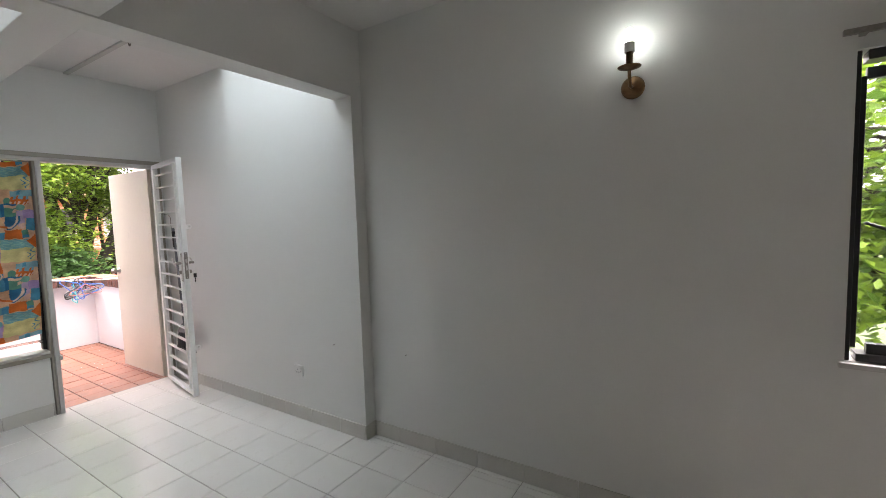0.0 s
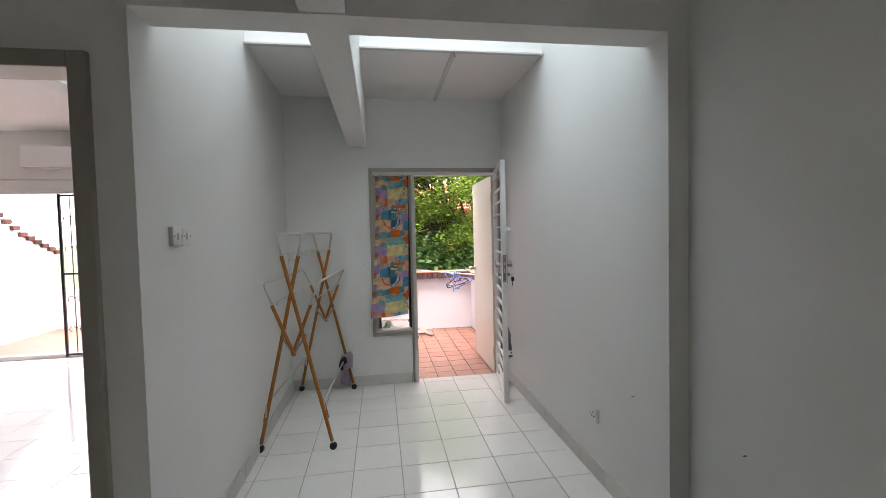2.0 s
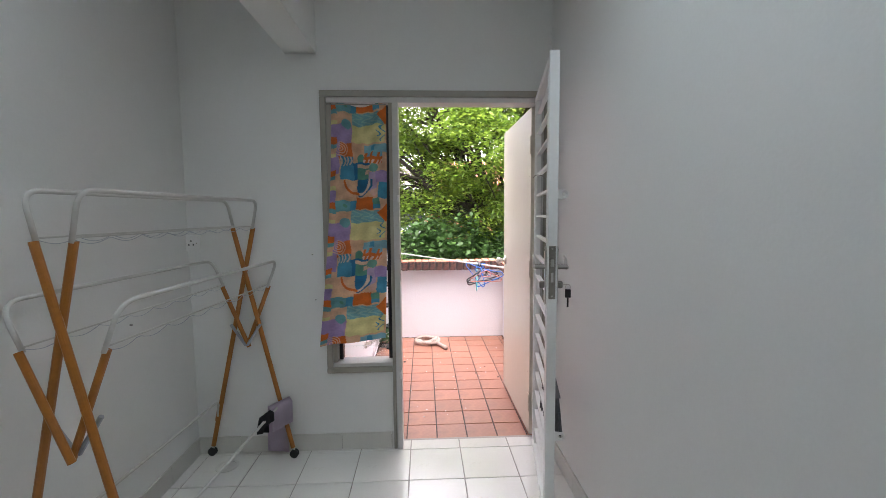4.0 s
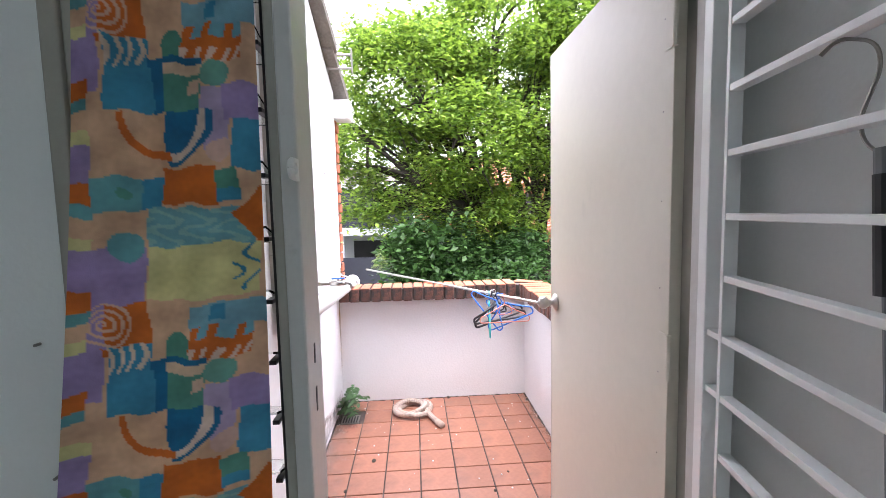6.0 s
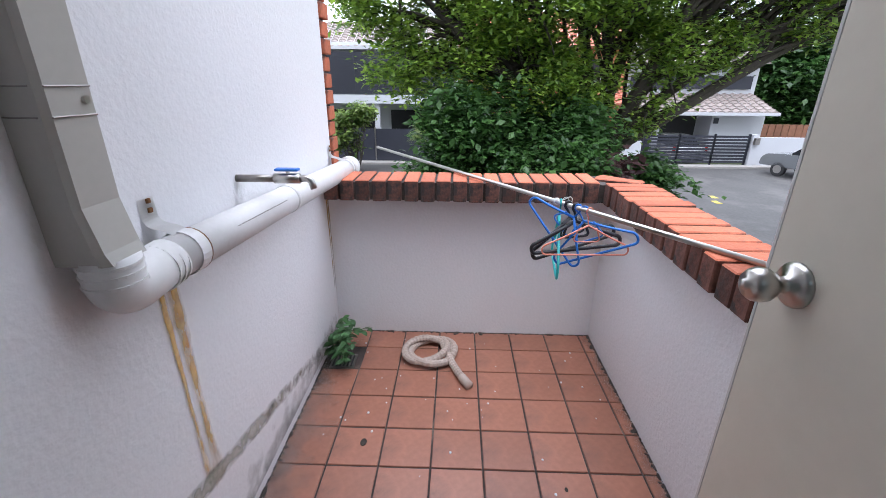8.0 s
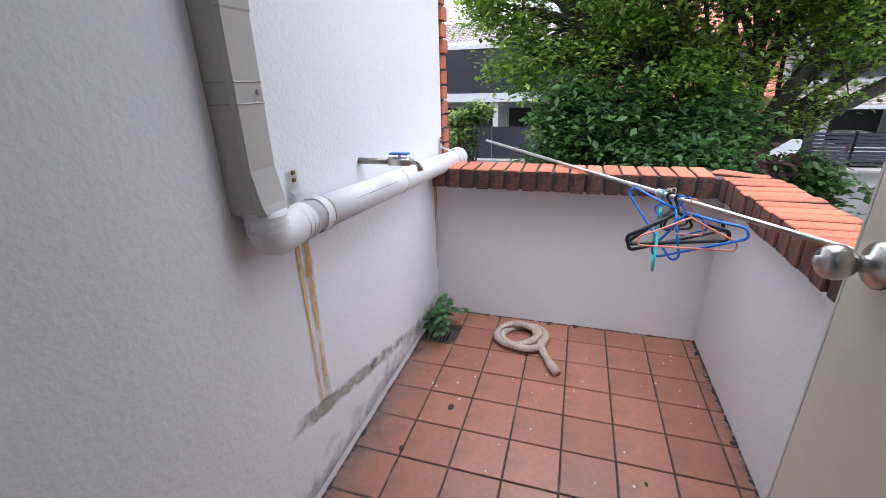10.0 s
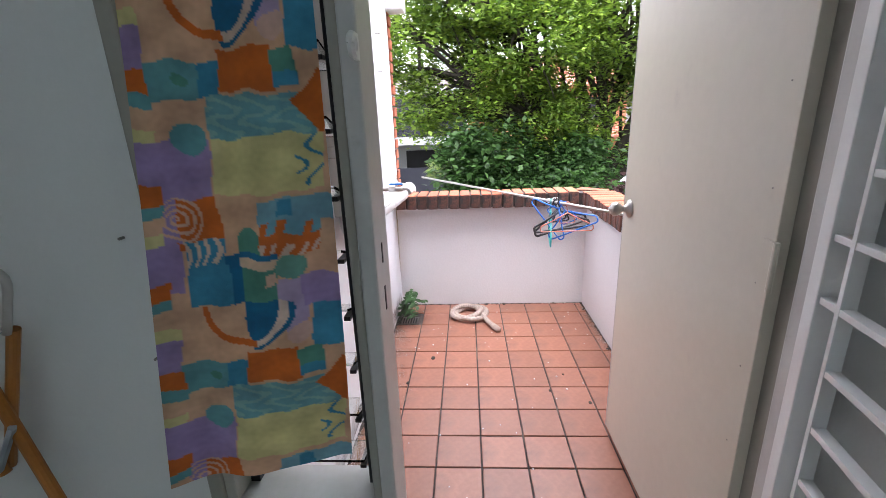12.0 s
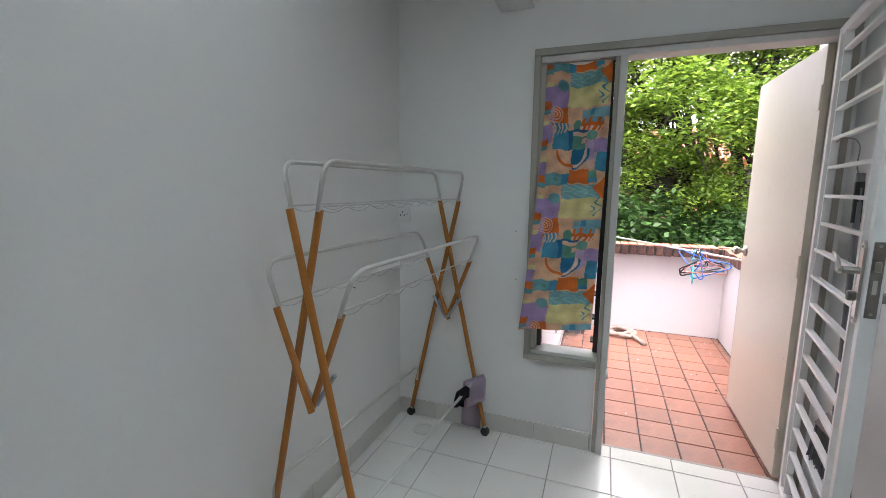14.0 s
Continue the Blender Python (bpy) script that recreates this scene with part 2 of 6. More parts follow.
def coat_material(name, colour, dark, scale, sx, cover, lo=0.75, hi=1.25):
    """A stain that lies on a wall as a thin, broken coat; the mesh's "fade" says how dense it is."""
    m = material(name, colour, 0.95, var=0.25, scale=scale, fine=60, bump=0.4, tint=dark, tint_at=0.52, tint_scale=scale)
    n, l = m.node_tree.nodes, m.node_tree.links
    mp = n.new("ShaderNodeMapping")
    mp.inputs["Scale"].default_value = (sx, 1, 1)
    l.new(n.new("ShaderNodeTexCoord").outputs["Object"], mp.inputs["Vector"])
    ns = n.new("ShaderNodeTexNoise")
    ns.inputs["Scale"].default_value, ns.inputs["Detail"].default_value = scale * 2, 8
    l.new(mp.outputs[0], ns.inputs["Vector"])
    at = n.new("ShaderNodeVertexColor")
    at.layer_name = "fade"
    ad = n.new("ShaderNodeMath")
    l.new(ns.outputs["Fac"], ad.inputs[0])
    l.new(at.outputs[0], ad.inputs[1])
    mr = n.new("ShaderNodeMapRange")
    mr.inputs["From Min"].default_value, mr.inputs["From Max"].default_value = lo, hi
    mr.inputs["To Max"].default_value = cover
    l.new(ad.outputs[0], mr.inputs["Value"])
    l.new(mr.outputs[0], n["Principled BSDF"].inputs["Alpha"])
    return m


DAMPCOAT = coat_material("damp_stain", (0.42, 0.40, 0.34), (0.09, 0.09, 0.065), 11, 1, 0.8)
RUSTCOAT = coat_material("rust_stain", (0.62, 0.40, 0.11), (0.46, 0.23, 0.04), 9, 3, 0.85, 0.55, 1.35)
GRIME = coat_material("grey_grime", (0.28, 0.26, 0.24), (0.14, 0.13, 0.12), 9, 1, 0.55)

# ---- building helpers ----


def put(name, bm, mat, parent=None, label="", smooth=False):
    me = bpy.data.meshes.new(name)
    bm.to_mesh(me)
    bm.free()
    if smooth:
        me.polygons.foreach_set("use_smooth", [True] * len(me.polygons))
    me.materials.append(mat)
    ob = new(name, me)
    if parent:
        ob.parent = parent
    if label:
        ob["label"] = label
    return ob


def part(name, bm, mat, parent, label="", smooth=False):
    return put(name, bm, mat, parent, label, smooth)


def shared(name, me, parent, x, y, z, rz=0.0, rx=0.0, ry=0.0):
    ob = new(name, me)
    ob.parent = parent
    ob.location = (x, y, z)
    ob.rotation_euler = (rx, ry, rz)
    return ob


def empty(name, x=0, y=0, z=0, rz=0):
    ob = new(name)
    ob.matrix_world = pose(x, y, z, 0, 0, rz)
    bpy.context.view_layer.update()
    return ob


def block(bm, x0, x1, y0, y1, z0, z1, bevel=0.0):
    r = bmesh.ops.create_cube(bm, size=1, matrix=Matrix.Translation(((x0 + x1) / 2, (y0 + y1) / 2, (z0 + z1) / 2))
                              @ Matrix.Diagonal((abs(x1 - x0), abs(y1 - y0), abs(z1 - z0), 1)))
    if bevel:
        es = list({e for v in r["verts"] for e in v.link_edges})
        bmesh.ops.bevel(bm, geom=es, offset=bevel, segments=2, affect="EDGES", profile=0.5)
    return bm


def box(x0, x1, y0, y1, z0, z1, bevel=0.0):
    return block(bmesh.new(), x0, x1, y0, y1, z0, z1, bevel)


def tube(bm, pts, r, sides=10, cap=True, r_end=None):
    """A round bar that follows the points; r may taper to r_end."""
    pts = [Vector(p) for p in pts]
    rings, up = [], None
    for i, p in enumerate(pts):
        d = (pts[min(i + 1, len(pts) - 1)] - pts[max(i - 1, 0)]).normalized()
        if up is None:
            up = d.orthogonal().normalized()
        else:
            up = (up - d * up.dot(d))
            up = up.normalized() if up.length > 1e-5 else d.orthogonal().normalized()
        side = d.cross(up)
        rr = r if r_end is None else r + (r_end - r) * i / (len(pts) - 1)
        rings.append([bm.verts.new(p + rr * (math.cos(a) * up + math.sin(a) * side)) for a in [2 * math.pi * k / sides for k in range(sides)]])
    for a, b in zip(rings, rings[1:]):
        for k in range(sides):
            bm.faces.new((a[k], a[(k + 1) % sides], b[(k + 1) % sides], b[k]))
    if cap:
        bm.faces.new(rings[0][::-1])
        bm.faces.new(rings[-1])
    return bm


def rod(pts, r, sides=10, r_end=None):
    return tube(bmesh.new(), pts, r, sides, True, r_end)


def lathe(bm, prof, axis_at, axis=Vector((0, 0, 1)), sides=20):
    """Turns a profile of (radius, height) about an axis."""
    axis = Vector(axis).normalized()
    u = axis.orthogonal().normalized()
    w = axis.cross(u)
    o = Vector(axis_at)
    rings = [[bm.verts.new(o + axis * h + max(r, 1e-4) * (math.cos(a) * u + math.sin(a) * w)) for a in [2 * math.pi * k / sides for k in range(sides)]] for r, h in prof]
    for a, b in zip(rings, rings[1:]):
        for k in range(sides):
            bm.faces.new((a[k], a[(k + 1) % sides], b[(k + 1) % sides], b[k]))
    bm.faces.new(rings[0][::-1])
    bm.faces.new(rings[-1])
    return bm


def bend(pts, rad=0.05, n=6):
    """Rounds the inner corners of a polyline."""
    pts = [Vector(p) for p in pts]
    out = [pts[0]]
    for a, p, b in zip(pts, pts[1:], pts[2:]):
        u, v = (a - p), (b - p)
        ru = min(rad, u.length * 0.49, v.length * 0.49)
        s, e = p + u.normalized() * ru, p + v.normalized() * ru
        for i in range(n + 1):
            f = i / n
            out.append(s * (1 - f) ** 2 + p * 2 * f * (1 - f) + e * f * f)
    out.append(pts[-1])
    return out


def structure(ob, label, category):
    return tagged(ob, label, category, kind="structure")


def walls(name, label, mat, *blocks):
    bm = bmesh.new()
    for b in blocks:
        block(bm, *b)
    return structure(put(name, bm, mat), label, "wall")


# ---- rooms ----
X_FRONT, X_LINTEL, Y_RIGHT, Y_ROOM, Y_LEFT = -4.25, -1.79, 1.907, 2.0, -0.142
H_ALCOVE, H_ROOM = 2.72, 2.68

structure(put("floor", box(-4.35, 3.0, -3.0, 2.0, -0.10, -0.004), GROUT), "cream glazed tile floor with grey joints", "floor")
floor = bpy.data.objects["floor"]
walls("wall_front", "white painted front wall with the door and window opening", WALL,
      (-4.35, X_FRONT, -0.142, 0.62, 0, 2.9), (-4.35, X_FRONT, 0.62, 0.985, 0, 0.478), (-4.35, X_FRONT, 0.62, 1.87, 2.06, 2.9),
      (-4.35, X_FRONT, 1.87, 1.907, 0, 2.9))
walls("wall_alcove_right", "plain white painted alcove wall", WALL, (-4.35, X_LINTEL, Y_RIGHT, 2.15, 0, 3.3))
walls("wall_alcove_left", "plain white painted alcove wall with a switch", WALL, (-4.35, X_LINTEL, -0.26, Y_LEFT, 0, 3.3))
walls("wall_room_right", "plain white painted living room wall with a window", WALL,
      (X_LINTEL, 0.58, Y_ROOM, 2.15, 0, 2.9), (0.58, 1.78, Y_ROOM, 2.15, 0, 0.89), (0.58, 1.78, Y_ROOM, 2.15, 2.03, 2.9),
      (1.78, 3.0, Y_ROOM, 2.15, 0, 2.9))
walls("wall_bedroom", "white painted wall with the bedroom doorway", WALL,
      (-1.90, -1.79, -0.30, -0.26, 0, 2.9), (-1.90, -1.79, -1.14, -0.30, 2.085, 2.9), (-1.90, -1.79, -3.0, -1.14, 0, 2.9))
walls("wall_room_back", "plain white back wall", WALL, (3.0, 3.15, -3.0, 2.15, 0, 2.9))
walls("wall_room_left", "plain white side wall", WALL, (-1.79, 3.0, -3.15, -3.0, 0, 2.9))
walls("wall_lintel", "white painted lintel over the alcove", WALL, (-1.945, X_LINTEL, Y_LEFT, Y_RIGHT, 2.255, 3.3))
structure(put("beam", box(-4.25, 3.0, 0.43, 0.60, 2.262, 2.95, 0.004), WALL), "white painted ceiling beam running over the alcove", "beam")
structure(put("ceiling_room", box(X_LINTEL, 3.0, -3.0, 2.0, H_ROOM, 2.76), CEIL), "white living room ceiling", "ceiling")
bm = bmesh.new()
block(bm, -4.25, -3.16, Y_LEFT, 0.43, H_ALCOVE, 2.76)
block(bm, -4.25, -3.16, 0.60, Y_RIGHT, H_ALCOVE, 2.76)
structure(put("ceiling_alcove", bm, CEIL), "white board ceiling with joint battens", "ceiling")
bm = bmesh.new()
block(bm, -3.163, -3.125, 0.60, Y_RIGHT, 2.706, 2.7195, 0.003)
block(bm, -3.163, -3.125, Y_LEFT, 0.43, 2.706, 2.7195, 0.003)
block(bm, -4.25, -3.16, 1.24, 1.275, 2.706, 2.7195, 0.003)
structure(put("trim", bm, FRAMELIGHT), "pale ceiling joint battens", "trim")
walls("wall_skylight", "white painted skylight shaft", WALL, (-3.20, -3.16, Y_LEFT, Y_RIGHT, 2.76, 3.3))
sk = structure(put("window_3", box(-3.2, -1.8, -0.26, 2.0, 3.31, 3.32), AQUA), "aqua translucent roof sheet", "skylight")
walls("roof_slab", "plain roof slab over the rooms", CONC, (-4.35, -3.2, -0.26, 2.15, 3.0, 3.1), (-1.8, 3.15, -3.15, 2.15, 2.92, 3.1),
      (-3.2, -1.8, 2.0, 2.15, 3.3, 3.4))

# bedroom seen through the doorway
structure(put("floor_bedroom", box(-6.05, -1.90, -5.0, -0.26, -0.10, -0.004), GROUT), "pale glazed tile floor of the bedroom", "floor")
walls("wall_bedroom_front", "white painted bedroom front wall over the sliding door", WALL,
      (-6.2, -6.05, -4.7, -2.0, 2.09, 3.0), (-6.2, -6.05, -5.0, -4.7, 0, 3.0), (-6.2, -6.05, -2.0, -1.36, 0, 3.0))
walls("wall_bedroom_return", "white painted bedroom wall return", WALL, (-6.05, -4.55, -1.36, -1.24, 0, 3.4), (-4.67, -4.55, -1.24, -0.26, 0, 3.4))
walls("wall_bedroom_left", "plain white bedroom wall", WALL, (-6.05, -1.90, -5.12, -5.0, 0, 3.0), (-1.90, -1.79, -5.12, -3.15, 0, 3.0))
structure(put("ceiling_bedroom", box(-6.05, -1.90, -5.0, -1.50, 2.80, 2.86), CEIL), "white board bedroom ceiling", "ceiling")
structure(put("beam_bedroom", box(-4.55, -1.90, -1.50, -1.36, 2.50, 3.3), WALL), "white painted bedroom beam below the skylight", "beam")
walls("wall_bedroom_shaft", "white skylight shaft wall", WALL, (-1.90, -1.79, -1.36, -0.26, 2.9, 3.4))
sk = structure(put("window_4", box(-4.7, -1.8, -1.5, -0.2, 3.41, 3.42), AQUA), "aqua translucent roof sheet over the bedroom", "skylight")
walls("roof_bedroom", "plain roof slab over the bedroom", CONC, (-6.2, -1.79, -5.12, -1.5, 3.02, 3.1), (-6.2, -4.7, -1.5, -0.26, 3.42, 3.5))


def bed_frame():
    f = structure(empty("door_2", -1.785, -0.72, 0), "dark taupe painted bedroom door frame, open", "door")
    for y0, y1 in ((-0.325, -0.265), (-1.175, -1.115)):
        b = box(-1.79 + 1.785 - 0.12, 0.018, y0 + 0.72, y1 + 0.72, 0.0, 2.088, 0.004)
        part("jamb", b, FRAME, f)
    part("head", box(-0.125, 0.018, -0.395, 0.395, 2.03, 2.088, 0.004), FRAME, f)
    part("stop", box(-0.09, -0.02, 0.375, 0.395, 0.0, 2.03, 0.003), FRAME, f)
    return f


bed_frame()

# skirting tiles, one by one
skirting = structure(put("baseboard", box(-4.249, -4.247, -0.14, 0.98, 0.002, 0.084), GROUT), "beige tile skirting along the walls", "skirting")


def skirt_run(x0, y0, x1, y1, out, pitch=0.292, start=0.0):
    """Skirting tiles from one end of a wall to the other; out is the side they stand on."""
    length = math.hypot(x1 - x0, y1 - y0)
    ux, uy = (x1 - x0) / length, (y1 - y0) / length
    s = 0.0
    nxt = start if start > 0.02 else pitch
    while s < length - 0.005:
        e = min(nxt, length)
        b = box(s + 0.0015, e - 0.0015, 0.0, 0.009, 0.0, 0.1, 0.0015)
        m = Matrix(((ux, out[0], 0, x0), (uy, out[1], 0, y0), (0, 0, 1, 0), (0, 0, 0, 1)))
        bmesh.ops.transform(b, matrix=m, verts=b.verts)
        if m.determinant() < 0:
            bmesh.ops.reverse_faces(b, faces=b.faces)
        part("skirting_tile", b, SKIRT, skirting)
        s, nxt = e, nxt + pitch


skirt_run(-4.25, -0.142, -4.25, 0.985, (1, 0), start=0.24)
skirt_run(-4.25, Y_RIGHT, -1.79, Y_RIGHT, (0, -1), start=0.18)
skirt_run(-1.79, Y_RIGHT - 0.009, -1.79, Y_ROOM, (1, 0))
skirt_run(-1.78, Y_ROOM, 2.9, Y_ROOM, (0, -1), start=0.2)
skirt_run(-4.24, Y_LEFT, -1.79, Y_LEFT, (0, 1), start=0.28)
skirt_run(-1.79, -0.26, -1.79, Y_LEFT + 0.009, (1, 0))
skirt_run(-4.55, -1.36, -4.55, -0.3, (1, 0))

# ---- terrace ----
Z_T = -0.02
terrace = structure(put("floor_terrace", box(-6.60, -4.33, 0.66, 2.08, -0.12, Z_T - 0.006), TGROUT), "terracotta tile terrace floor with dark joints", "floor")
structure(put("slab_terrace", box(-6.70, -4.35, 0.60, 2.20, -0.35, -0.121), CONC), "concrete terrace slab", "slab")
para_far = structure(put("parapet_far", box(-6.66, -6.578, 0.68, 2.20, -3.0, 0.768), RENDER), "white rendered parapet wall under a brick coping", "parapet")
para_right = structure(put("parapet_right", box(-6.578, -4.35, 2.066, 2.20, -3.0, 0.768), RENDER), "white rendered side parapet under a brick coping", "parapet")
wl_pts = [(-4.35, -0.4), (-6.70, -0.4), (-6.70, 2.282), (-6.0, 2.62), (-4.35, 3.4)]


def left_wall():
    bm = bmesh.new()
    a = [bm.verts.new((x, 0.68, z)) for x, z in wl_pts]
    b = [bm.verts.new((x, 0.45, z)) for x, z in wl_pts]
    bm.faces.new(a)
    bm.faces.new(b[::-1])
    for i in range(len(a)):
        j = (i + 1) % len(a)
        bm.faces.new((a[j], a[i], b[i], b[j]))
    bmesh.ops.recalc_face_normals(bm, faces=bm.faces)
    return structure(put("wall_terrace_left", bm, RENDER), "white rough rendered terrace wall with damp and rust stains", "wall")


wall_left = left_wall()
walls("wall_front_outer", "white rendered outer face of the front wall", RENDER, (-4.38, -4.352, 0.68, 0.985, -0.1, 0.478), (-4.38, -4.352, 0.68, 2.066, 2.08, 3.4),
      (-4.38, -4.352, 1.88, 2.066, -0.1, 2.08))
walls("wall_fin", "white rendered fin wall beside the terrace door", RENDER, (-5.55, -4.38, 2.21, 2.33, -3, 3.2))
walls("wall_house_outer", "plain rendered house wall below the terrace", RENDER, (-4.35, 3.15, 2.16, 2.2, -3.0, 0.0))


def eave():
    e = tagged(empty("awning", -4.38, 1.4, 2.322), "dark ribbed metal awning with a pale front strip over the door", "awning")
    part("sheet", box(-0.74, 0.0, -0.70, 0.60, -0.055, -0.045, 0.002), BLACKMETAL, e)
    for k in range(8):
        x = -0.70 + k * 0.09
        part("rib", box(x - 0.018, x + 0.018, -0.70, 0.60, -0.072, -0.0555, 0.005), BLACKMETAL, e)
    part("front_strip", box(-0.775, -0.745, -0.70, 0.60, -0.085, -0.045, 0.004), FRAMELIGHT, e, "pale painted front strip")
    return e


eave()


def roof_edge():
    """Worn fibre cement edge along the sloping top of the side wall."""
    r = tagged(empty("roof_edge", -6.0, 0.56, 2.65), "weathered grey fibre cement verge along the sloping wall top", "roof edge")
    spans = [((-6.85, 2.24), (-6.35, 2.46)), ((-6.40, 2.455), (-5.95, 2.665)), ((-6.0, 2.66), (-5.3, 2.99)), ((-5.35, 2.985), (-4.5, 3.39))]
    for i, (p, q) in enumerate(spans):
        bm = bmesh.new()
        vs = []
        for (x, z), w in ((p, 0.02), (q, 0.0)):
            for dy, dz in ((-0.1, 0.0), (0.19 + w, 0.0), (0.19 + w, 0.05 + w), (-0.1, 0.05 + w)):
                vs.append(bm.verts.new((x + 6.0, dy, z - 2.65 + dz)))
        for f in ((0, 1, 2, 3), (7, 6, 5, 4), (0, 4, 5, 1), (1, 5, 6, 2), (2, 6, 7, 3), (3, 7, 4, 0)):
            bm.faces.new([vs[k] for k in f])
        bmesh.ops.recalc_face_normals(bm, faces=bm.faces)
        part("sheet", bm, FIBRO, r)
    part("end_block", box(-0.82, -0.66, -0.02, 0.24, -0.56, -0.42, 0.01), RENDER, r, "white mortar end block")
    return r


roof_edge()


def wall_hanger():
    h = tagged(empty("wall_bracket", -6.50, 0.68, 2.44), "galvanised steel pole bracket fixed to the wall", "bracket")
    part("plate", box(-0.02, 0.02, 0.0, 0.006, -0.07, 0.07, 0.002), DARKSTEEL, h)
    for z in (-0.045, 0.045):
        part("arm", rod([(0, 0.004, z), (-0.0, 0.17, z)], 0.009), DARKSTEEL, h)
    part("end_plate", box(-0.02, 0.02, 0.165, 0.175, -0.08, 0.08, 0.002), DARKSTEEL, h)
    return h


wall_hanger()

# edge bricks at the end of the side wall
brick_end = structure(put("pier_terrace", box(-6.79, -6.702, 0.47, 0.672, -3.0, 2.22), MORTAR), "red brick pier at the end of the wall", "pier")

# ---- door, side window, gate ----


def entrance_frame():
    f = structure(empty("door_1", -4.25, 1.4, 0), "taupe painted timber entrance frame with a door and side window", "door")
    o = Vector((-4.25, 1.4, 0))

    def b(name, x0, x1, y0, y1, z0, z1, mat=FRAME, bev=0.004, lab=""):
        return part(name, box(x0 + 4.25, x1 + 4.25, y0 - 1.4, y1 - 1.4, z0, z1, bev), mat, f, lab)

    b("outer_jamb", -4.35, -4.228, 0.612, 0.645, 0.47, 2.03)
    b("inner_jamb", -4.345, -4.236, 0.645, 0.672, 0.53, 2.0)
    b("head", -4.35, -4.228, 0.612, 1.885, 2.03, 2.065)
    b("head_rebate", -4.345, -4.238, 0.645, 1.86, 2.0, 2.03, FRAMELIGHT)
    b("mullion", -4.35, -4.232, 0.988, 1.008, 0.0, 2.0)
    b("door_jamb", -4.345, -4.225, 1.008, 1.04, 0.0, 2.0, FRAMELIGHT, 0.004, "pale grey painted door jamb")
    b("door_jamb", -4.275, -4.225, 1.825, 1.86, 0.0, 2.0, FRAMELIGHT)
    # taupe in place of pale paint puts the rebate's shadow into the colour
    b("rebate_shade", -4.345, -4.275, 1.842, 1.86, 0.0, 2.0, FRAME)
    b("outer_jamb", -4.35, -4.228, 1.86, 1.885, 0.0, 2.03)
    b("sill", -4.35, -4.222, 0.612, 0.988, 0.47, 0.502)
    b("sill_board", -4.36, -4.24, 0.645, 0.988, 0.502, 0.522, FRAMELIGHT, 0.003, "pale window sill board")
    b("strike_slot", -4.285, -4.277, 1.04, 1.0415, 0.99, 1.04, BLACKMETAL, 0.0, "dark lock slot")
    b("strike_slot", -4.285, -4.277, 1.04, 1.0415, 1.09, 1.13, BLACKMETAL, 0.0, "dark lock slot")
    for z in (1.47, 0.46):
        bm = box(0.024, 0.05, -0.364, -0.358, z - 0.02, z + 0.02, 0.001)
        tube(bm, [(0.055 + 0.014 * math.cos(a), -0.361, z + 0.014 * math.sin(a)) for a in [2 * math.pi * k / 16 for k in range(17)]], 0.0065, 6, False)
        part("padlock_eye", bm, GATEWHITE, f, "white painted padlock eye")
    # louvre window
    for y in (0.682, 0.975):
        b("louvre_channel", -4.345, -4.295, y - 0.012, y + 0.012, 0.53, 2.0, BLACKMETAL, 0.002, "black metal louvre channel")
    z = 0.60
    while z < 1.97:
        bm = box(-0.055, 0.055, 0.695 - 1.4, 0.962 - 1.4, -0.0025, 0.0025)
        bmesh.ops.transform(bm, matrix=Matrix.Translation((-0.072, 0, z)) @ Matrix.Rotation(radians(-18), 4, "Y"), verts=bm.verts)
        g = part("louvre", bm, GLASS, f, "clear glass louvre blade")
        g.visible_shadow = False
        part("louvre_clip", box(-0.115, -0.03, 0.949 - 1.4, 0.963 - 1.4, z - 0.012, z - 0.003, 0.001), BLACKMETAL, f)
        z += 0.125
    return f


entrance_frame()


def door_leaf():
    d = structure(empty("door_3", -4.33, 1.815, 0.0, 0.3), "cream painted flush timber door standing open on the terrace", "door")
    part("leaf", box(-0.815, 0.0, 0.0, 0.036, 0.012, 2.0, 0.002), DOORPAINT, d)
    part("edge_strip", box(-0.822, -0.8155, 0.0, 0.036, 0.012, 2.0, 0.001), FRAMELIGHT, d)
    bm = bmesh.new()
    lathe(bm, [(0.034, 0.0), (0.034, 0.004), (0.029, 0.010), (0.013, 0.016), (0.012, 0.030), (0.018, 0.033), (0.0245, 0.043), (0.026, 0.052), (0.024, 0.062), (0.019, 0.069), (0.0085, 0.070), (0.008, 0.076), (0.001, 0.077)],
          (-0.757, 0.0, 1.018), (0, -1, 0), 24)
    part("knob", bm, STEEL, d, "brushed steel round door knob", True)
    bm = bmesh.new()
    lathe(bm, [(0.034, 0.0), (0.030, 0.008), (0.012, 0.014), (0.012, 0.03), (0.027, 0.045), (0.027, 0.058), (0.01, 0.07)], (-0.757, 0.036, 1.018), (0, 1, 0), 20)
    part("knob", bm, STEEL, d, "brushed steel round door knob", True)
    for z in (0.22, 1.05, 1.78):
        h = part("hinge", box(-0.03, 0.012, -0.0035, -0.0005, z - 0.05, z + 0.05, 0.0005), DOORPAINT, d, "painted steel butt hinge")
        part("pin", rod([(0.012, -0.006, z - 0.052), (0.012, -0.006, z + 0.052)], 0.006), DOORPAINT, h)
    for k in range(9):
        z = 0.2 + k * 0.2
        part("nail_head", box(-0.037, -0.034, -0.0012, 0.0, z, z + 0.003), DARKSTEEL, d)
    return d


door_leaf()


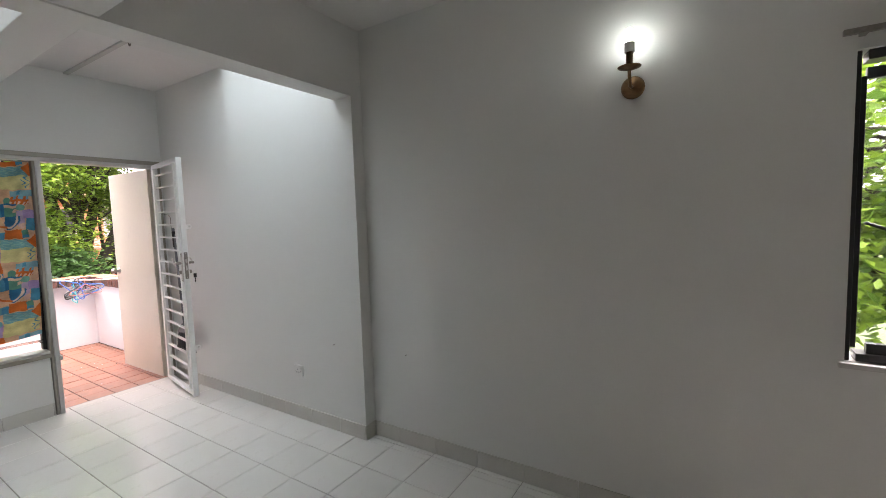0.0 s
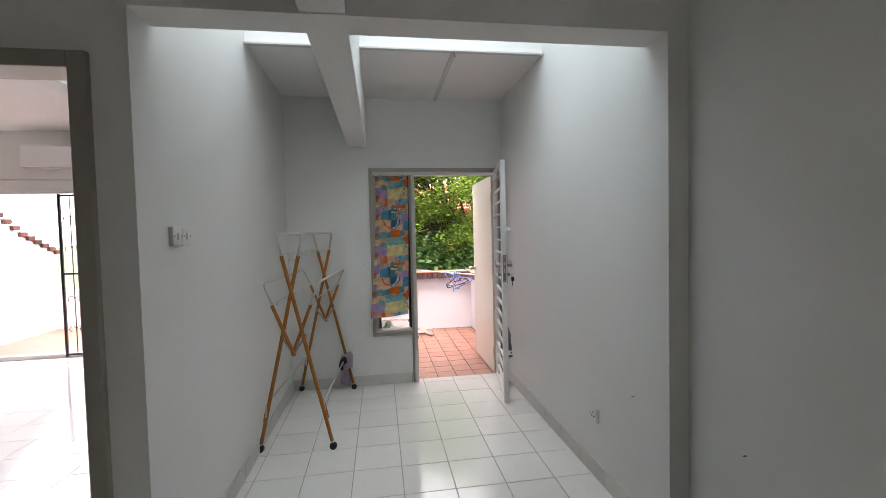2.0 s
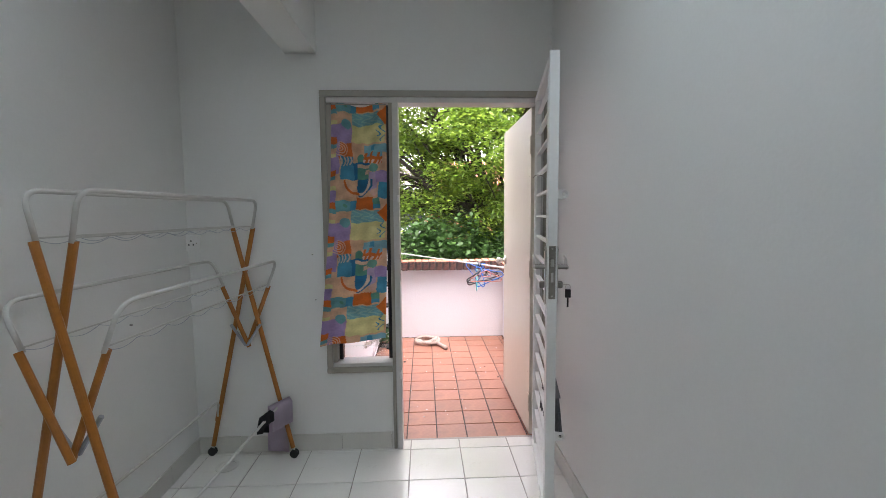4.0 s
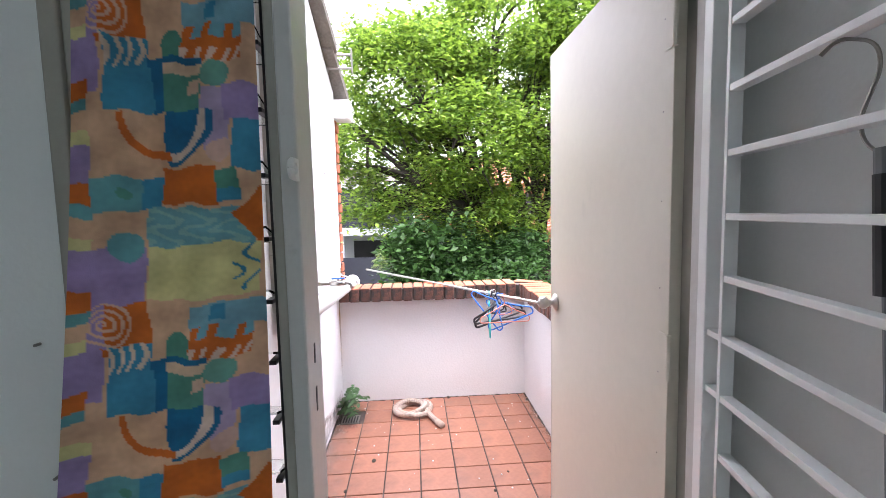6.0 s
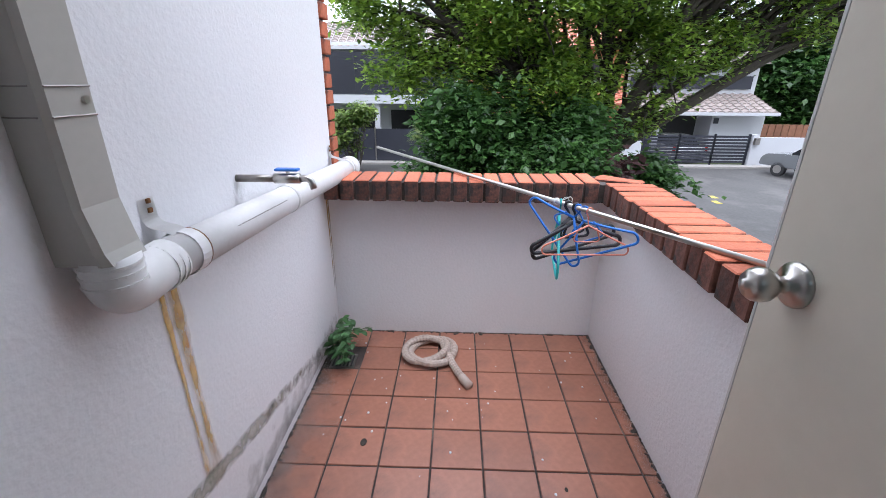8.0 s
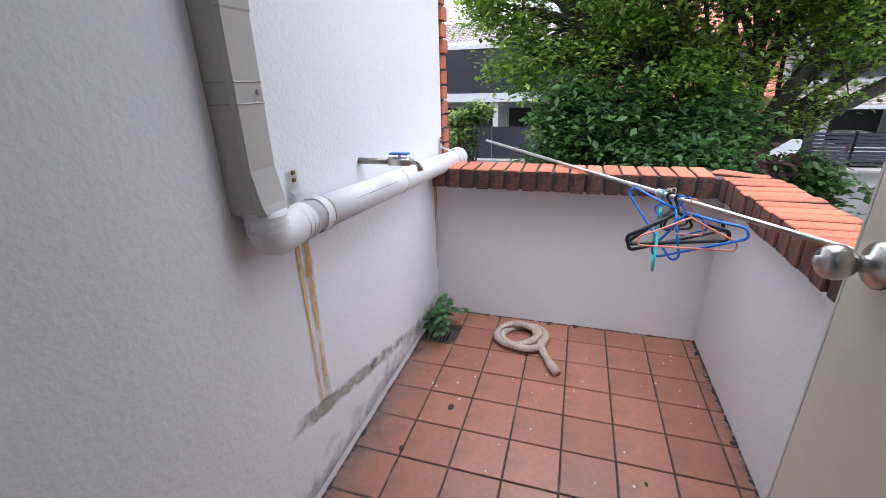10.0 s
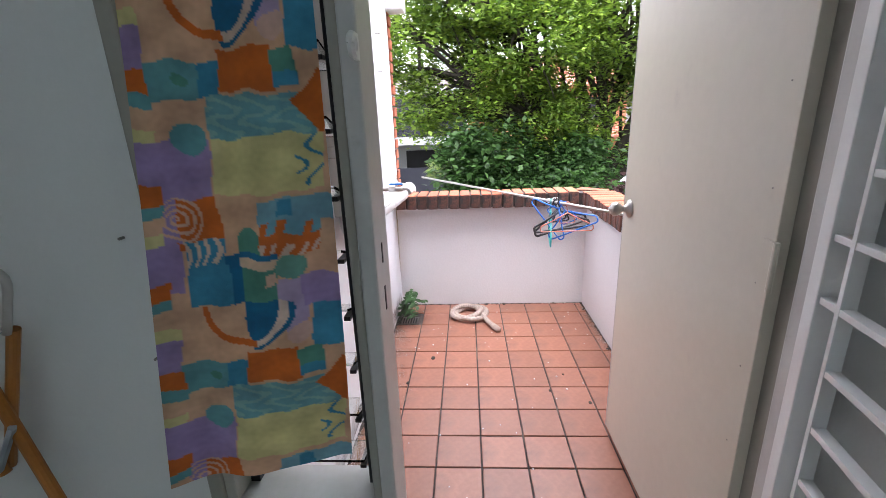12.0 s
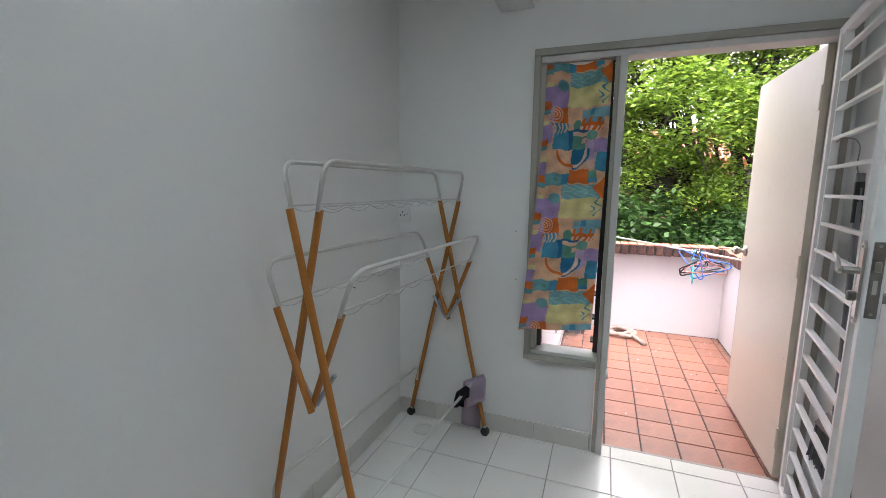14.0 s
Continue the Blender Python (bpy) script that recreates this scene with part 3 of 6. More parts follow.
def gate():
    """Leaf built along its own x from the hinge; then swung into the room."""
    ang = -9.9
    g = tagged(empty("metal_gate", -4.225, 1.825, 0.0, ang), "white enamelled iron security gate standing open", "gate")
    W, H0, H1 = 0.715, 0.025, 2.025
    part("hinge_stile", box(0.0, 0.032, -0.016, 0.016, H0, H1, 0.002), GATEWHITE, g)
    part("lock_stile", box(W - 0.032, W, -0.02, 0.02, H0, H1, 0.002), GATEWHITE, g)
    part("top_rail", box(0.032, W - 0.032, -0.016, 0.016, H1 - 0.032, H1, 0.002), GATEWHITE, g)
    part("bottom_rail", box(0.032, W - 0.032, -0.016, 0.016, H0, H0 + 0.032, 0.002), GATEWHITE, g)
    part("inner_upright", box(W - 0.135, W - 0.12, -0.012, 0.012, H0 + 0.032, H1 - 0.032, 0.001), GATEWHITE, g)
    part("inner_upright", box(0.075, 0.085, -0.012, 0.012, H0 + 0.032, H1 - 0.032, 0.001), GATEWHITE, g)
    n = 17
    for i in range(n):
        z = H0 + 0.12 + i * (H1 - H0 - 0.22) / (n - 1)
        lock = 1.02 < z < 1.22
        part("bar", box(0.032 if lock else 0.085, (W - 0.032) if lock else (W - 0.135), -0.011, 0.011, z - 0.006, z + 0.006, 0.001), GATEWHITE, g)
    for z in (1.46, 0.44):
        bm = bmesh.new()
        block(bm, W - 0.006, W, 0.02, 0.036, z - 0.019, z + 0.019)
        ring = [(W - 0.003, 0.043 + 0.0135 * math.cos(a), z + 0.0135 * math.sin(a)) for a in [2 * math.pi * k / 16 for k in range(17)]]
        tube(bm, ring, 0.0055, 6, False)
        part("padlock_eye", bm, GATEWHITE, g)
    lock = part("lock_case", box(W - 0.01, W + 0.003, -0.0135, 0.0135, 1.03, 1.25, 0.002), DARKSTEEL, g, "steel mortice lock case")
    part("latch", box(W + 0.003, W + 0.012, -0.007, 0.007, 1.165, 1.195, 0.003), STEEL, lock, "sprung steel latch")
    part("bolt_slot", box(W + 0.003, W + 0.0036, -0.005, 0.005, 1.10, 1.14), FRAMELIGHT, lock)
    for z in (1.042, 1.238):
        part("screw", rod([(W + 0.003, 0, z), (W + 0.0045, 0, z)], 0.004, 8), STEEL, lock)
    for s in (-1, 1):
        bm = bmesh.new()
        lo, hi, hw = 1.0, 1.25, 0.017
        pr = [(-hw, lo + 0.02), (-hw * 0.6, lo + 0.006), (0, lo), (hw * 0.6, lo + 0.006), (hw, lo + 0.02), (hw, hi - 0.02), (hw * 0.6, hi - 0.006), (0, hi), (-hw * 0.6, hi - 0.006), (-hw, hi - 0.02)]
        ra = [bm.verts.new((W - 0.036 + x, s * 0.0205, z)) for x, z in pr]
        rb_ = [bm.verts.new((W - 0.036 + x * 0.8, s * 0.027, 1.125 + (z - 1.125) * 0.97)) for x, z in pr]
        bm.faces.new(rb_)
        for q in range(len(pr)):
            bm.faces.new((ra[q], ra[(q + 1) % len(pr)], rb_[(q + 1) % len(pr)], rb_[q]))
        bmesh.ops.recalc_face_normals(bm, faces=bm.faces)
        pl = part("lock_plate", bm, STEEL, g, "long rounded steel lever plate")
        for z in (1.018, 1.232):
            part("screw", rod([(W - 0.036, s * 0.0265, z), (W - 0.036, s * 0.029, z)], 0.0045, 8), DARKSTEEL, pl)
        part("spindle", rod([(W - 0.036, s * 0.026, 1.16), (W - 0.036, s * 0.04, 1.16), (W - 0.036, s * 0.066, 1.16)], 0.0105), DARKSTEEL, pl)
        pts = bend([(W - 0.036, s * 0.064, 1.16), (W - 0.06, s * 0.066, 1.15), (W - 0.095, s * 0.066, 1.19), (W - 0.14, s * 0.066, 1.197)], 0.02)
        part("lever", rod(pts, 0.0085, 10, 0.005), STEEL, pl, "curved steel lever", True)
        part("cylinder", box(W - 0.046, W - 0.026, min(s * 0.026, s * 0.048), max(s * 0.026, s * 0.048), 1.07, 1.1, 0.006), DARKSTEEL, pl)
    k = part("key", box(W - 0.041, W - 0.031, 0.045, 0.075, 1.084, 1.087), STEEL, g, "steel key in the lock")
    bm = bmesh.new()
    block(bm, W - 0.04, W - 0.032, 0.058, 0.082, 1.03, 1.066, 0.003)
    block(bm, W - 0.038, W - 0.034, 0.066, 0.073, 0.99, 1.032)
    part("spare_key", bm, BLACKP, k, "spare key with a dark bow")
    part("key_ring", rod([(W - 0.036, 0.07 + 0.01 * math.cos(a), 1.075 + 0.012 * math.sin(a)) for a in [k2 * 0.52 for k2 in range(13)]], 0.0012, 6), STEEL, k)
    return g


gate()


def broom():
    b = tagged(empty("broom", -3.872, 1.79, 0.42), "grey long-handled broom hanging from a wire hook behind the gate", "broom")
    part("handle", rod([(0.06, 0, 0.16), (0.0, 0.0, 0.98)], 0.0098, 12), GREYTUBE, b)
    part("grip", rod([(0.004, 0, 0.86), (-0.005, 0.0, 1.0)], 0.0135, 12), BLACKRUB, b, "black rubber grip")
    part("cap", rod([(-0.005, 0, 1.0), (-0.007, 0.0, 1.03)], 0.0125, 12), GREYTUBE, b)
    pts = [(-0.01, 0, 1.02), (-0.035, 0.0, 1.04), (-0.04, 0, 1.07), (-0.01, -0.01, 1.12), (0.0, -0.03, 1.145), (-0.01, -0.065, 1.15), (-0.02, -0.075, 1.135)]
    part("hook", rod(bend(pts, 0.02), 0.0022, 6), DARKSTEEL, b, "bent wire hook")
    bm = bmesh.new()
    vs = []
    for z, w, d in ((0.18, 0.025, 0.014), (0.13, 0.075, 0.016), (0.10, 0.10, 0.017)):
        vs.append([bm.verts.new((0.065 + sx * w, sy * d, z)) for sx, sy in ((-1, -1), (1, -1), (1, 1), (-1, 1))])
    for p, q in zip(vs, vs[1:]):
        for k in range(4):
            bm.faces.new((p[k], p[(k + 1) % 4], q[(k + 1) % 4], q[k]))
    bm.faces.new(vs[0])
    bm.faces.new(vs[-1][::-1])
    bmesh.ops.recalc_face_normals(bm, faces=bm.faces)
    part("head", bm, GREYTUBE, b, "grey plastic broom head")
    rnd = random.Random(4)
    bm = bmesh.new()
    for i in range(420):
        x, y = rnd.uniform(-0.095, 0.095), rnd.uniform(-0.013, 0.013)
        tx, ty, tz = x * 1.45 + rnd.gauss(0, 0.006), y * 1.6 + rnd.gauss(0, 0.004), -0.06 + rnd.uniform(-0.015, 0.015)
        tube(bm, [(0.065 + x, y, 0.105), (0.065 + x * 1.2, y * 1.3, 0.03), (0.065 + tx, ty, tz)], 0.0016, 3, False)
    part("bristles", bm, BRISTLE, b, "dark grey splayed bristles")
    return b


broom()


def print_colour(u, v):
    """Colour of the patchwork print; u across the cloth 0 to 1, v down it, in widths."""
    P = 1.99
    v = (v - 0.40) % P
    peach, orange, teal, blue, deep, lilac, cream, green = ((0.78, 0.50, 0.34), (0.70, 0.19, 0.06), (0.17, 0.40, 0.43), (0.09, 0.31, 0.47),
                                                            (0.02, 0.17, 0.33), (0.42, 0.32, 0.56), (0.76, 0.71, 0.36), (0.12, 0.32, 0.25))
    c = peach

    def rect(a, b, p, q):
        return a <= u <= b and p <= v <= q

    def disc(x, y, r):
        return math.hypot(u - x, v - y) < r

    if u < 0.0:
        k = v % 0.66
        return lilac if k < 0.25 else (orange if k < 0.38 else (teal if k < 0.46 else (peach if k < 0.58 else cream)))
    if rect(0.0, 0.3, 0.0, 0.37): c = lilac
    if rect(0.0, 0.06, 0.37, 1.0): c = lilac
    if rect(0.31, 0.98, 0.0, 0.36): c = cream
    if rect(0.80, 0.98, 0.0, 0.33) and math.sin(u * 42 + math.sin(v * 26) * 3) > 0.75: c = blue
    if rect(0.06, 0.31, 0.37, 0.69): c = orange
    r = math.hypot(u - 0.08, v - 0.50)
    if r < 0.15:
        a = math.atan2(v - 0.50, u - 0.08) / (2 * math.pi)
        c = (0.80, 0.52, 0.40) if ((r / 0.042 + a) % 1) < 0.42 else (lilac if u < 0.08 else orange)
    if rect(0.55, 1.0, 0.40, 0.555): c = (0.25, 0.46, 0.56)
    if rect(0.69, 0.77, 0.42, 0.53): c = blue
    if rect(0.56, 0.92, 0.555, 0.64): c = (0.22, 0.45, 0.56) if math.sin(u * 52 + v * 20) > -0.2 else orange
    if rect(0.54, 0.91, 0.64, 0.78): c = (0.85, 0.62, 0.52) if (v > 0.70 and math.sin(u * 75 + v * 40) > 0.2) else orange
    if disc(0.48, 0.66, 0.075) or rect(0.42, 0.54, 0.66, 0.77): c = green
    if rect(0.08, 0.32, 0.63, 0.82): c = (0.78, 0.62, 0.50) if math.sin(u * 95 + math.sin(v * 24) * 1.6) > 0.25 else blue
    if rect(0.08, 0.42, 0.82, 1.10): c = blue
    if rect(0.32, 0.66, 0.76, 0.82) or rect(0.34, 0.43, 0.78, 1.11): c = deep
    if rect(0.42, 0.67, 0.80, 0.865): c = (0.80, 0.58, 0.42)
    if rect(0.42, 0.655, 0.865, 1.11): c = green
    if rect(0.56, 0.645, 0.90, 1.0): c = (0.80, 0.55, 0.42)
    if disc(0.73, 0.865, 0.09): c = (0.18, 0.40, 0.33)
    if rect(0.66, 0.80, 0.96, 1.36): c = (0.52, 0.42, 0.60)
    if rect(0.77, 1.0, 0.94, 1.16): c = lilac
    if disc(0.75, 1.36, 0.085): c = (0.76, 0.52, 0.44)
    if rect(0.83, 1.0, 1.16, 1.50): c = blue
    rr = math.hypot(u - 0.42, (v - 1.10) * 0.85)
    if v > 1.11 and rr < 0.30:
        c = deep if u > 0.43 else peach
        if 0.235 < rr < 0.275: c = orange if u < 0.45 else (0.80, 0.64, 0.54)
    if rect(0.40, 0.73, 1.47, 1.72): c = orange
    if rect(0.0, 0.40, 1.53, 1.74): c = teal if u < 0.26 else blue
    if disc(0.18, 1.63, 0.03): c = green
    if rect(0.72, 0.86, 1.50, 1.70): c = green if v < 1.62 else blue
    if rect(0.31, 0.95, 1.74, 1.99): c = (0.30, 0.52, 0.50) if math.sin(u * 34 + math.sin(v * 44) * 3) > 0.35 else (0.20, 0.42, 0.47)
    if abs(u - 0.98) * 1.2 + abs(v - 1.80) < 0.2: c = orange
    if disc(0.2, 1.98, 0.09) or disc(0.2, -0.01, 0.09): c = teal
    return c


def curtain():
    me = bpy.data.meshes.new("curtain")
    NU, NV = 100, 480
    W, L = 0.30, 1.32
    verts, cols, faces = [], [], []
    for j in range(NV + 1):
        fv = j / NV
        for i in range(NU + 1):
            fu = i / NU
            y = (0.675 - 0.082 * fv ** 1.8) * (1 - fu) + (0.976 - 0.026 * fv ** 2) * fu
            z = 1.985 - fv * (1.313 + 0.02 * (1 - fu)) + 0.012 * math.sin(fu * 9) * (1 - fv) ** 6
            x = -4.237 + 0.055 * fv * (1 - fu) + 0.014 * fv + 0.009 * math.sin(fu * 9 + fv * 3) * (0.2 + fv) + 0.004 * math.sin(fu * 16 - fv * 5) + 0.01 * (1 - fu) ** 3 * fv
            verts.append((x, y, z))
            wob = 0.010 * math.sin(fu * 31 + fv * 17) + 0.010 * math.sin(fv * 63 + fu * 11)
            c = print_colour(min(1, (fu - 0.1) / 0.9 + wob), fv * L / (W * 0.9) + wob)
            k = 0.86 + 0.28 * noise.noise(Vector((fu * 7, fv * 31, 1.3))) + 0.10 * noise.noise(Vector((fu * 31, fv * 140, 4)))
            g = (c[0] + c[1] + c[2]) / 3
            cols.append(tuple(max(0.01, (g + (q - g) * 1.15) * k * 0.82) for q in c) + (1,))
    for j in range(NV):
        for i in range(NU):
            a = j * (NU + 1) + i
            faces.append((a, a + NU + 1, a + NU + 2, a + 1))
    me.from_pydata(verts, [], faces)
    at = me.color_attributes.new("print", "FLOAT_COLOR", "POINT")
    at.data.foreach_set("color", np.array(cols, dtype=np.float32).ravel())
    me.polygons.foreach_set("use_smooth", [True] * len(me.polygons))
    m = material("printed_cotton", (1, 1, 1), 0.9, fine=400, bump=0.2)
    n, l = m.node_tree.nodes, m.node_tree.links
    ca = n.new("ShaderNodeVertexColor")
    ca.layer_name = "print"
    b = n["Principled BSDF"]
    l.new(ca.outputs[0], b.inputs["Base Color"])
    tr = n.new("ShaderNodeBsdfTranslucent")
    l.new(ca.outputs[0], tr.inputs[0])
    mix = n.new("ShaderNodeMixShader")
    mix.inputs[0].default_value = 0.2
    l.new(b.outputs[0], mix.inputs[1])
    l.new(tr.outputs[0], mix.inputs[2])
    l.new(mix.outputs[0], n["Material Output"].inputs[0])
    me.materials.append(m)
    c = tagged(empty("curtain", -4.24, 0.82, 1.28), "printed cotton curtain in teal, orange, lilac and cream patches", "curtain")
    ob = new("fabric", me)
    ob.parent = c
    ob.matrix_parent_inverse = c.matrix_world.inverted()
    bm = rod([(-4.229, 0.65, 1.988), (-4.229, 0.975, 1.988)], 0.004, 8)
    w = part("wire", bm, DARKSTEEL, c, "thin curtain wire")
    w.matrix_parent_inverse = c.matrix_world.inverted()
    return c


curtain()

# ---- things indoors ----


def plate(name, label, x, y, z, rz, gangs, w=0.085, socket=False):
    """Switch or socket plate on a wall; its face looks along its own -y."""
    e = tagged(empty(name, x, y, z, rz), label, "switch" if not socket else "socket")
    for g in range(gangs):
        cx = (g - (gangs - 1) / 2) * (w + 0.004)
        p = part("plate", box(cx - w / 2, cx + w / 2, -0.02, 0.0, -w / 2, w / 2, 0.004), PLASTIC, e)
        if socket:
            for dx, dz in ((-0.012, -0.008), (0.012, -0.008), (0.0, 0.012)):
                part("pin_hole", box(cx + dx - 0.003, cx + dx + 0.003, -0.0212, -0.0195, dz - 0.005, dz + 0.005), BLACKP, p)
            part("rocker", box(cx + 0.02, cx + 0.034, -0.025, -0.0195, 0.014, 0.03, 0.001), PLASTIC, p)
        else:
            part("rocker", box(cx - 0.009, cx + 0.009, -0.027, -0.0195, -0.014, 0.014, 0.002), PLASTIC, p)
        for dx in (-0.03, 0.03):
            part("screw", box(cx + dx - 0.003, cx + dx + 0.003, -0.0215, -0.0195, -0.003, 0.003), DARKSTEEL, p)
    return e


plate("light_switch", "pair of white plastic switches on the alcove wall", -2.09, Y_LEFT, 1.455, 180, 2, 0.08)
plate("wall_socket", "white plastic power socket low on the wall", -2.43, Y_RIGHT, 0.372, 0, 1, 0.085, True)
plate("wall_socket", "white plastic power socket on the bedroom wall", -4.55, -1.14, 0.34, 90, 2, 0.08, True)
plate("wall_socket", "white plastic power socket on the front wall", X_FRONT, -0.115, 1.232, 90, 1, 0.09, True)


def wall_lamp():
    e = tagged(empty("wall_lamp", -0.16, Y_ROOM, 2.06), "aged brass wall lamp with one lit bare bulb", "lamp")
    bm = bmesh.new()
    lathe(bm, [(0.05, 0.0), (0.05, 0.006), (0.04, 0.018), (0.018, 0.026), (0.012, 0.03)], (0, 0, -0.03), (0, -1, 0), 24)
    part("rose", bm, BRASS, e, "round aged brass wall plate", True)
    part("arm", rod(bend([(0, -0.025, -0.03), (0, -0.08, -0.045), (0, -0.10, 0.0), (0, -0.10, 0.03)], 0.03), 0.007), BRASS, e, "curved brass arm", True)
    bm = bmesh.new()
    lathe(bm, [(0.008, 0.02), (0.045, 0.032), (0.048, 0.036), (0.02, 0.038), (0.014, 0.04), (0.014, 0.095)], (0, -0.10, 0), (0, 0, 1), 20)
    part("cup", bm, BRASS, e, "brass drip cup", True)
    bm = bmesh.new()
    lathe(bm, [(0.021, 0.095), (0.021, 0.135)], (0, -0.10, 0), (0, 0, 1), 16)
    part("holder", bm, PLASTIC, e, "white lamp holder")
    bm = bmesh.new()
    lathe(bm, [(0.02, 0.136), (0.021, 0.15), (0.02, 0.175), (0.012, 0.192), (0.002, 0.197)], (0, -0.10, 0), (0, 0, 1), 16)
    part("bulb", bm, BULB, e, "lit white bulb", True)
    return e


wall_lamp()


def room_window():
    w = structure(empty("window_1", 0.58, 2.0, 0.89), "black framed sliding window of the living room", "window")
    W, H = 1.2, 1.14
    for n_, a in (("frame_jamb", (0.0, 0.018, 0.02, 0.10, 0, H)), ("frame_jamb", (W - 0.035, W, 0.02, 0.10, 0, H)), ("frame_head", (0.035, W - 0.035, 0.02, 0.10, H - 0.035, H)),
                  ("frame_sill", (0.035, W - 0.035, 0.02, 0.10, 0, 0.03)), ("meeting_stile", (W / 2 - 0.025, W / 2 + 0.025, 0.03, 0.07, 0.03, H - 0.035)),
                  ("sash_stile", (0.018, 0.036, 0.03, 0.06, 0.05, H - 0.09)), ("sash_rail", (0.065, W / 2 - 0.025, 0.03, 0.06, 0.03, 0.07)), ("sash_rail", (0.035, W - 0.035, 0.03, 0.06, H - 0.10, H - 0.06))):
        part(n_, box(*a, 0.003), BLACKMETAL, w)
    for a in ((0.036, W / 2 - 0.025), (W / 2 + 0.025, W - 0.035)):
        g = part("pane", box(a[0], a[1], 0.044, 0.048, 0.07, H - 0.10), GLASS, w)
        g.visible_shadow = False
    part("window_sill", box(-0.02, W + 0.02, -0.02, 0.02, -0.022, 0.0, 0.004), FRAMELIGHT, w, "pale painted sill")
    part("handle", rod(bend([(0.045, 0.02, 0.52), (0.045, -0.01, 0.52), (0.09, -0.02, 0.50), (0.14, -0.02, 0.47)], 0.01), 0.006), BLACKMETAL, w, "black sash handle")
    r = tagged(empty("curtain_rail", 0.53, 1.95, 2.08), "thin brown curtain rail above the window", "rail")
    part("rail", box(0, 1.35, -0.01, 0.01, -0.01, 0.01, 0.003), DARKSTEEL, r)
    for x in (0.05, 1.3):
        part("bracket", box(x, x + 0.02, 0.01, 0.05, -0.008, 0.008, 0.001), DARKSTEEL, r)


room_window()


def drying_rack():
    """Two scissor frames joined by white tubes; x runs along the rack."""
    L = 1.12
    e = tagged(empty("drying_rack", -3.085, 0.108, 0.0, 180 - 3.8), "folding clothes rack with orange legs, white rails and black castors", "clothes rack")
    for x in (0.0, L):
        for s in (-1, 1):
            leg = part("leg", rod([(x + 0.009 * s, s * 0.235, 0.06), (x + 0.009 * s, -s * 0.052, 1.315)], 0.0125, 12), ORANGE, e)
            part("castor_fork", rod([(x + 0.009 * s, s * 0.236, 0.065), (x + 0.009 * s, s * 0.24, 0.04)], 0.008, 8), STEEL, leg)
            bm = bmesh.new()
            for d in (-0.008, 0.008):
                lathe(bm, [(0.014, -0.006), (0.024, -0.003), (0.024, 0.003), (0.014, 0.006)], (x + 0.009 * s + d, s * 0.242, 0.025), (1, 0, 0), 16)
            part("castor", bm, BLACKRUB, leg, "black twin castor", True)
            part("wing_arm", rod([(x - 0.012 * s, s * -0.010, 0.65), (x - 0.012 * s, s * 0.124, 0.99)], 0.0115, 12), ORANGE, e)
            part("link", rod([(x + (0.02 if x == 0 else -0.02), s * 0.083, 0.78), (x + (0.02 if x == 0 else -0.02), s * 0.004, 0.66)], 0.008, 6), GALV, e, "grey metal folding link")
            part("clip", rod([(x + 0.012, s * 0.205, 0.21), (x + 0.012, s * 0.182, 0.31)], 0.014, 10), ORANGE, e)
    for s in (-1, 1):
        part("top_rail", rod(bend([(0, s * 0.052, 1.31), (0, s * 0.083, 1.463), (L, s * 0.083, 1.463), (L, s * 0.052, 1.31)], 0.055), 0.0078, 12), WHITETUBE, e, "white coated tube rail", True)
        part("wing_rail", rod(bend([(0, s * 0.122, 0.985), (0, s * 0.182, 1.135), (L, s * 0.182, 1.135), (L, s * 0.122, 0.985)], 0.07), 0.0078, 12), WHITETUBE, e, "white coated tube rail", True)
        part("low_rail", rod(bend([(0, s * 0.195, 0.24), (0.0, s * 0.185, 0.33), (L, s * 0.185, 0.33), (L, s * 0.195, 0.24)], 0.06), 0.007, 10), WHITETUBE, e, "white coated lower rail", True)
        for (yy, zz) in ((0.054 * s, 1.325), (0.124 * s, 1.0)):
            part("wire", rod([(0, yy, zz), (L, yy, zz)], 0.003, 6), WHITETUBE, e)
            pts = []
            for k in range(61):
                f = k / 60
                pts.append((f * L, yy, zz - 0.004 - 0.017 * abs(math.sin(f * math.pi * 8))))
            part("looped_cord", rod(pts, 0.0012, 4), GALV, e, "thin looped cord")
    return e


rack = drying_rack()


def hung_cloth(name, label, mat, cx, cy, w, l, rz, seed):
    rnd = random.Random(seed)
    e = tagged(empty(name, cx, cy, 0.345, rz), label, "cloth")
    bm = bmesh.new()
    n, m = 12, 14
    grid = []
    for j in range(m + 1):
        f = j / m
        a = (f - 0.35) * 2
        row = []
        for i in range(n + 1):
            u = i / n - 0.5
            if f < 0.35:
                y, z = -0.012 - 0.006 * (0.35 - f), 0.012 - (0.35 - f) * l * 0.9
            else:
                y, z = 0.012 + 0.03 * (f - 0.35) + 0.012 * math.sin(u * 9) * (f - 0.35), 0.012 - (f - 0.35) * l * (1 + 0.25 * u)
            row.append(bm.verts.new((u * w * (1 - 0.2 * abs(f - 0.35)), y + 0.008 * math.sin(u * 13 + f * 4) * abs(f - 0.35), z)))
        grid.append(row)
    for j in range(m):
        for i in range(n):
            bm.faces.new((grid[j][i], grid[j + 1][i], grid[j + 1][i + 1], grid[j][i + 1]))
    bmesh.ops.solidify(bm, geom=bm.faces[:], thickness=0.002)
    part("fabric", bm, mat, e, "", True)
    return e


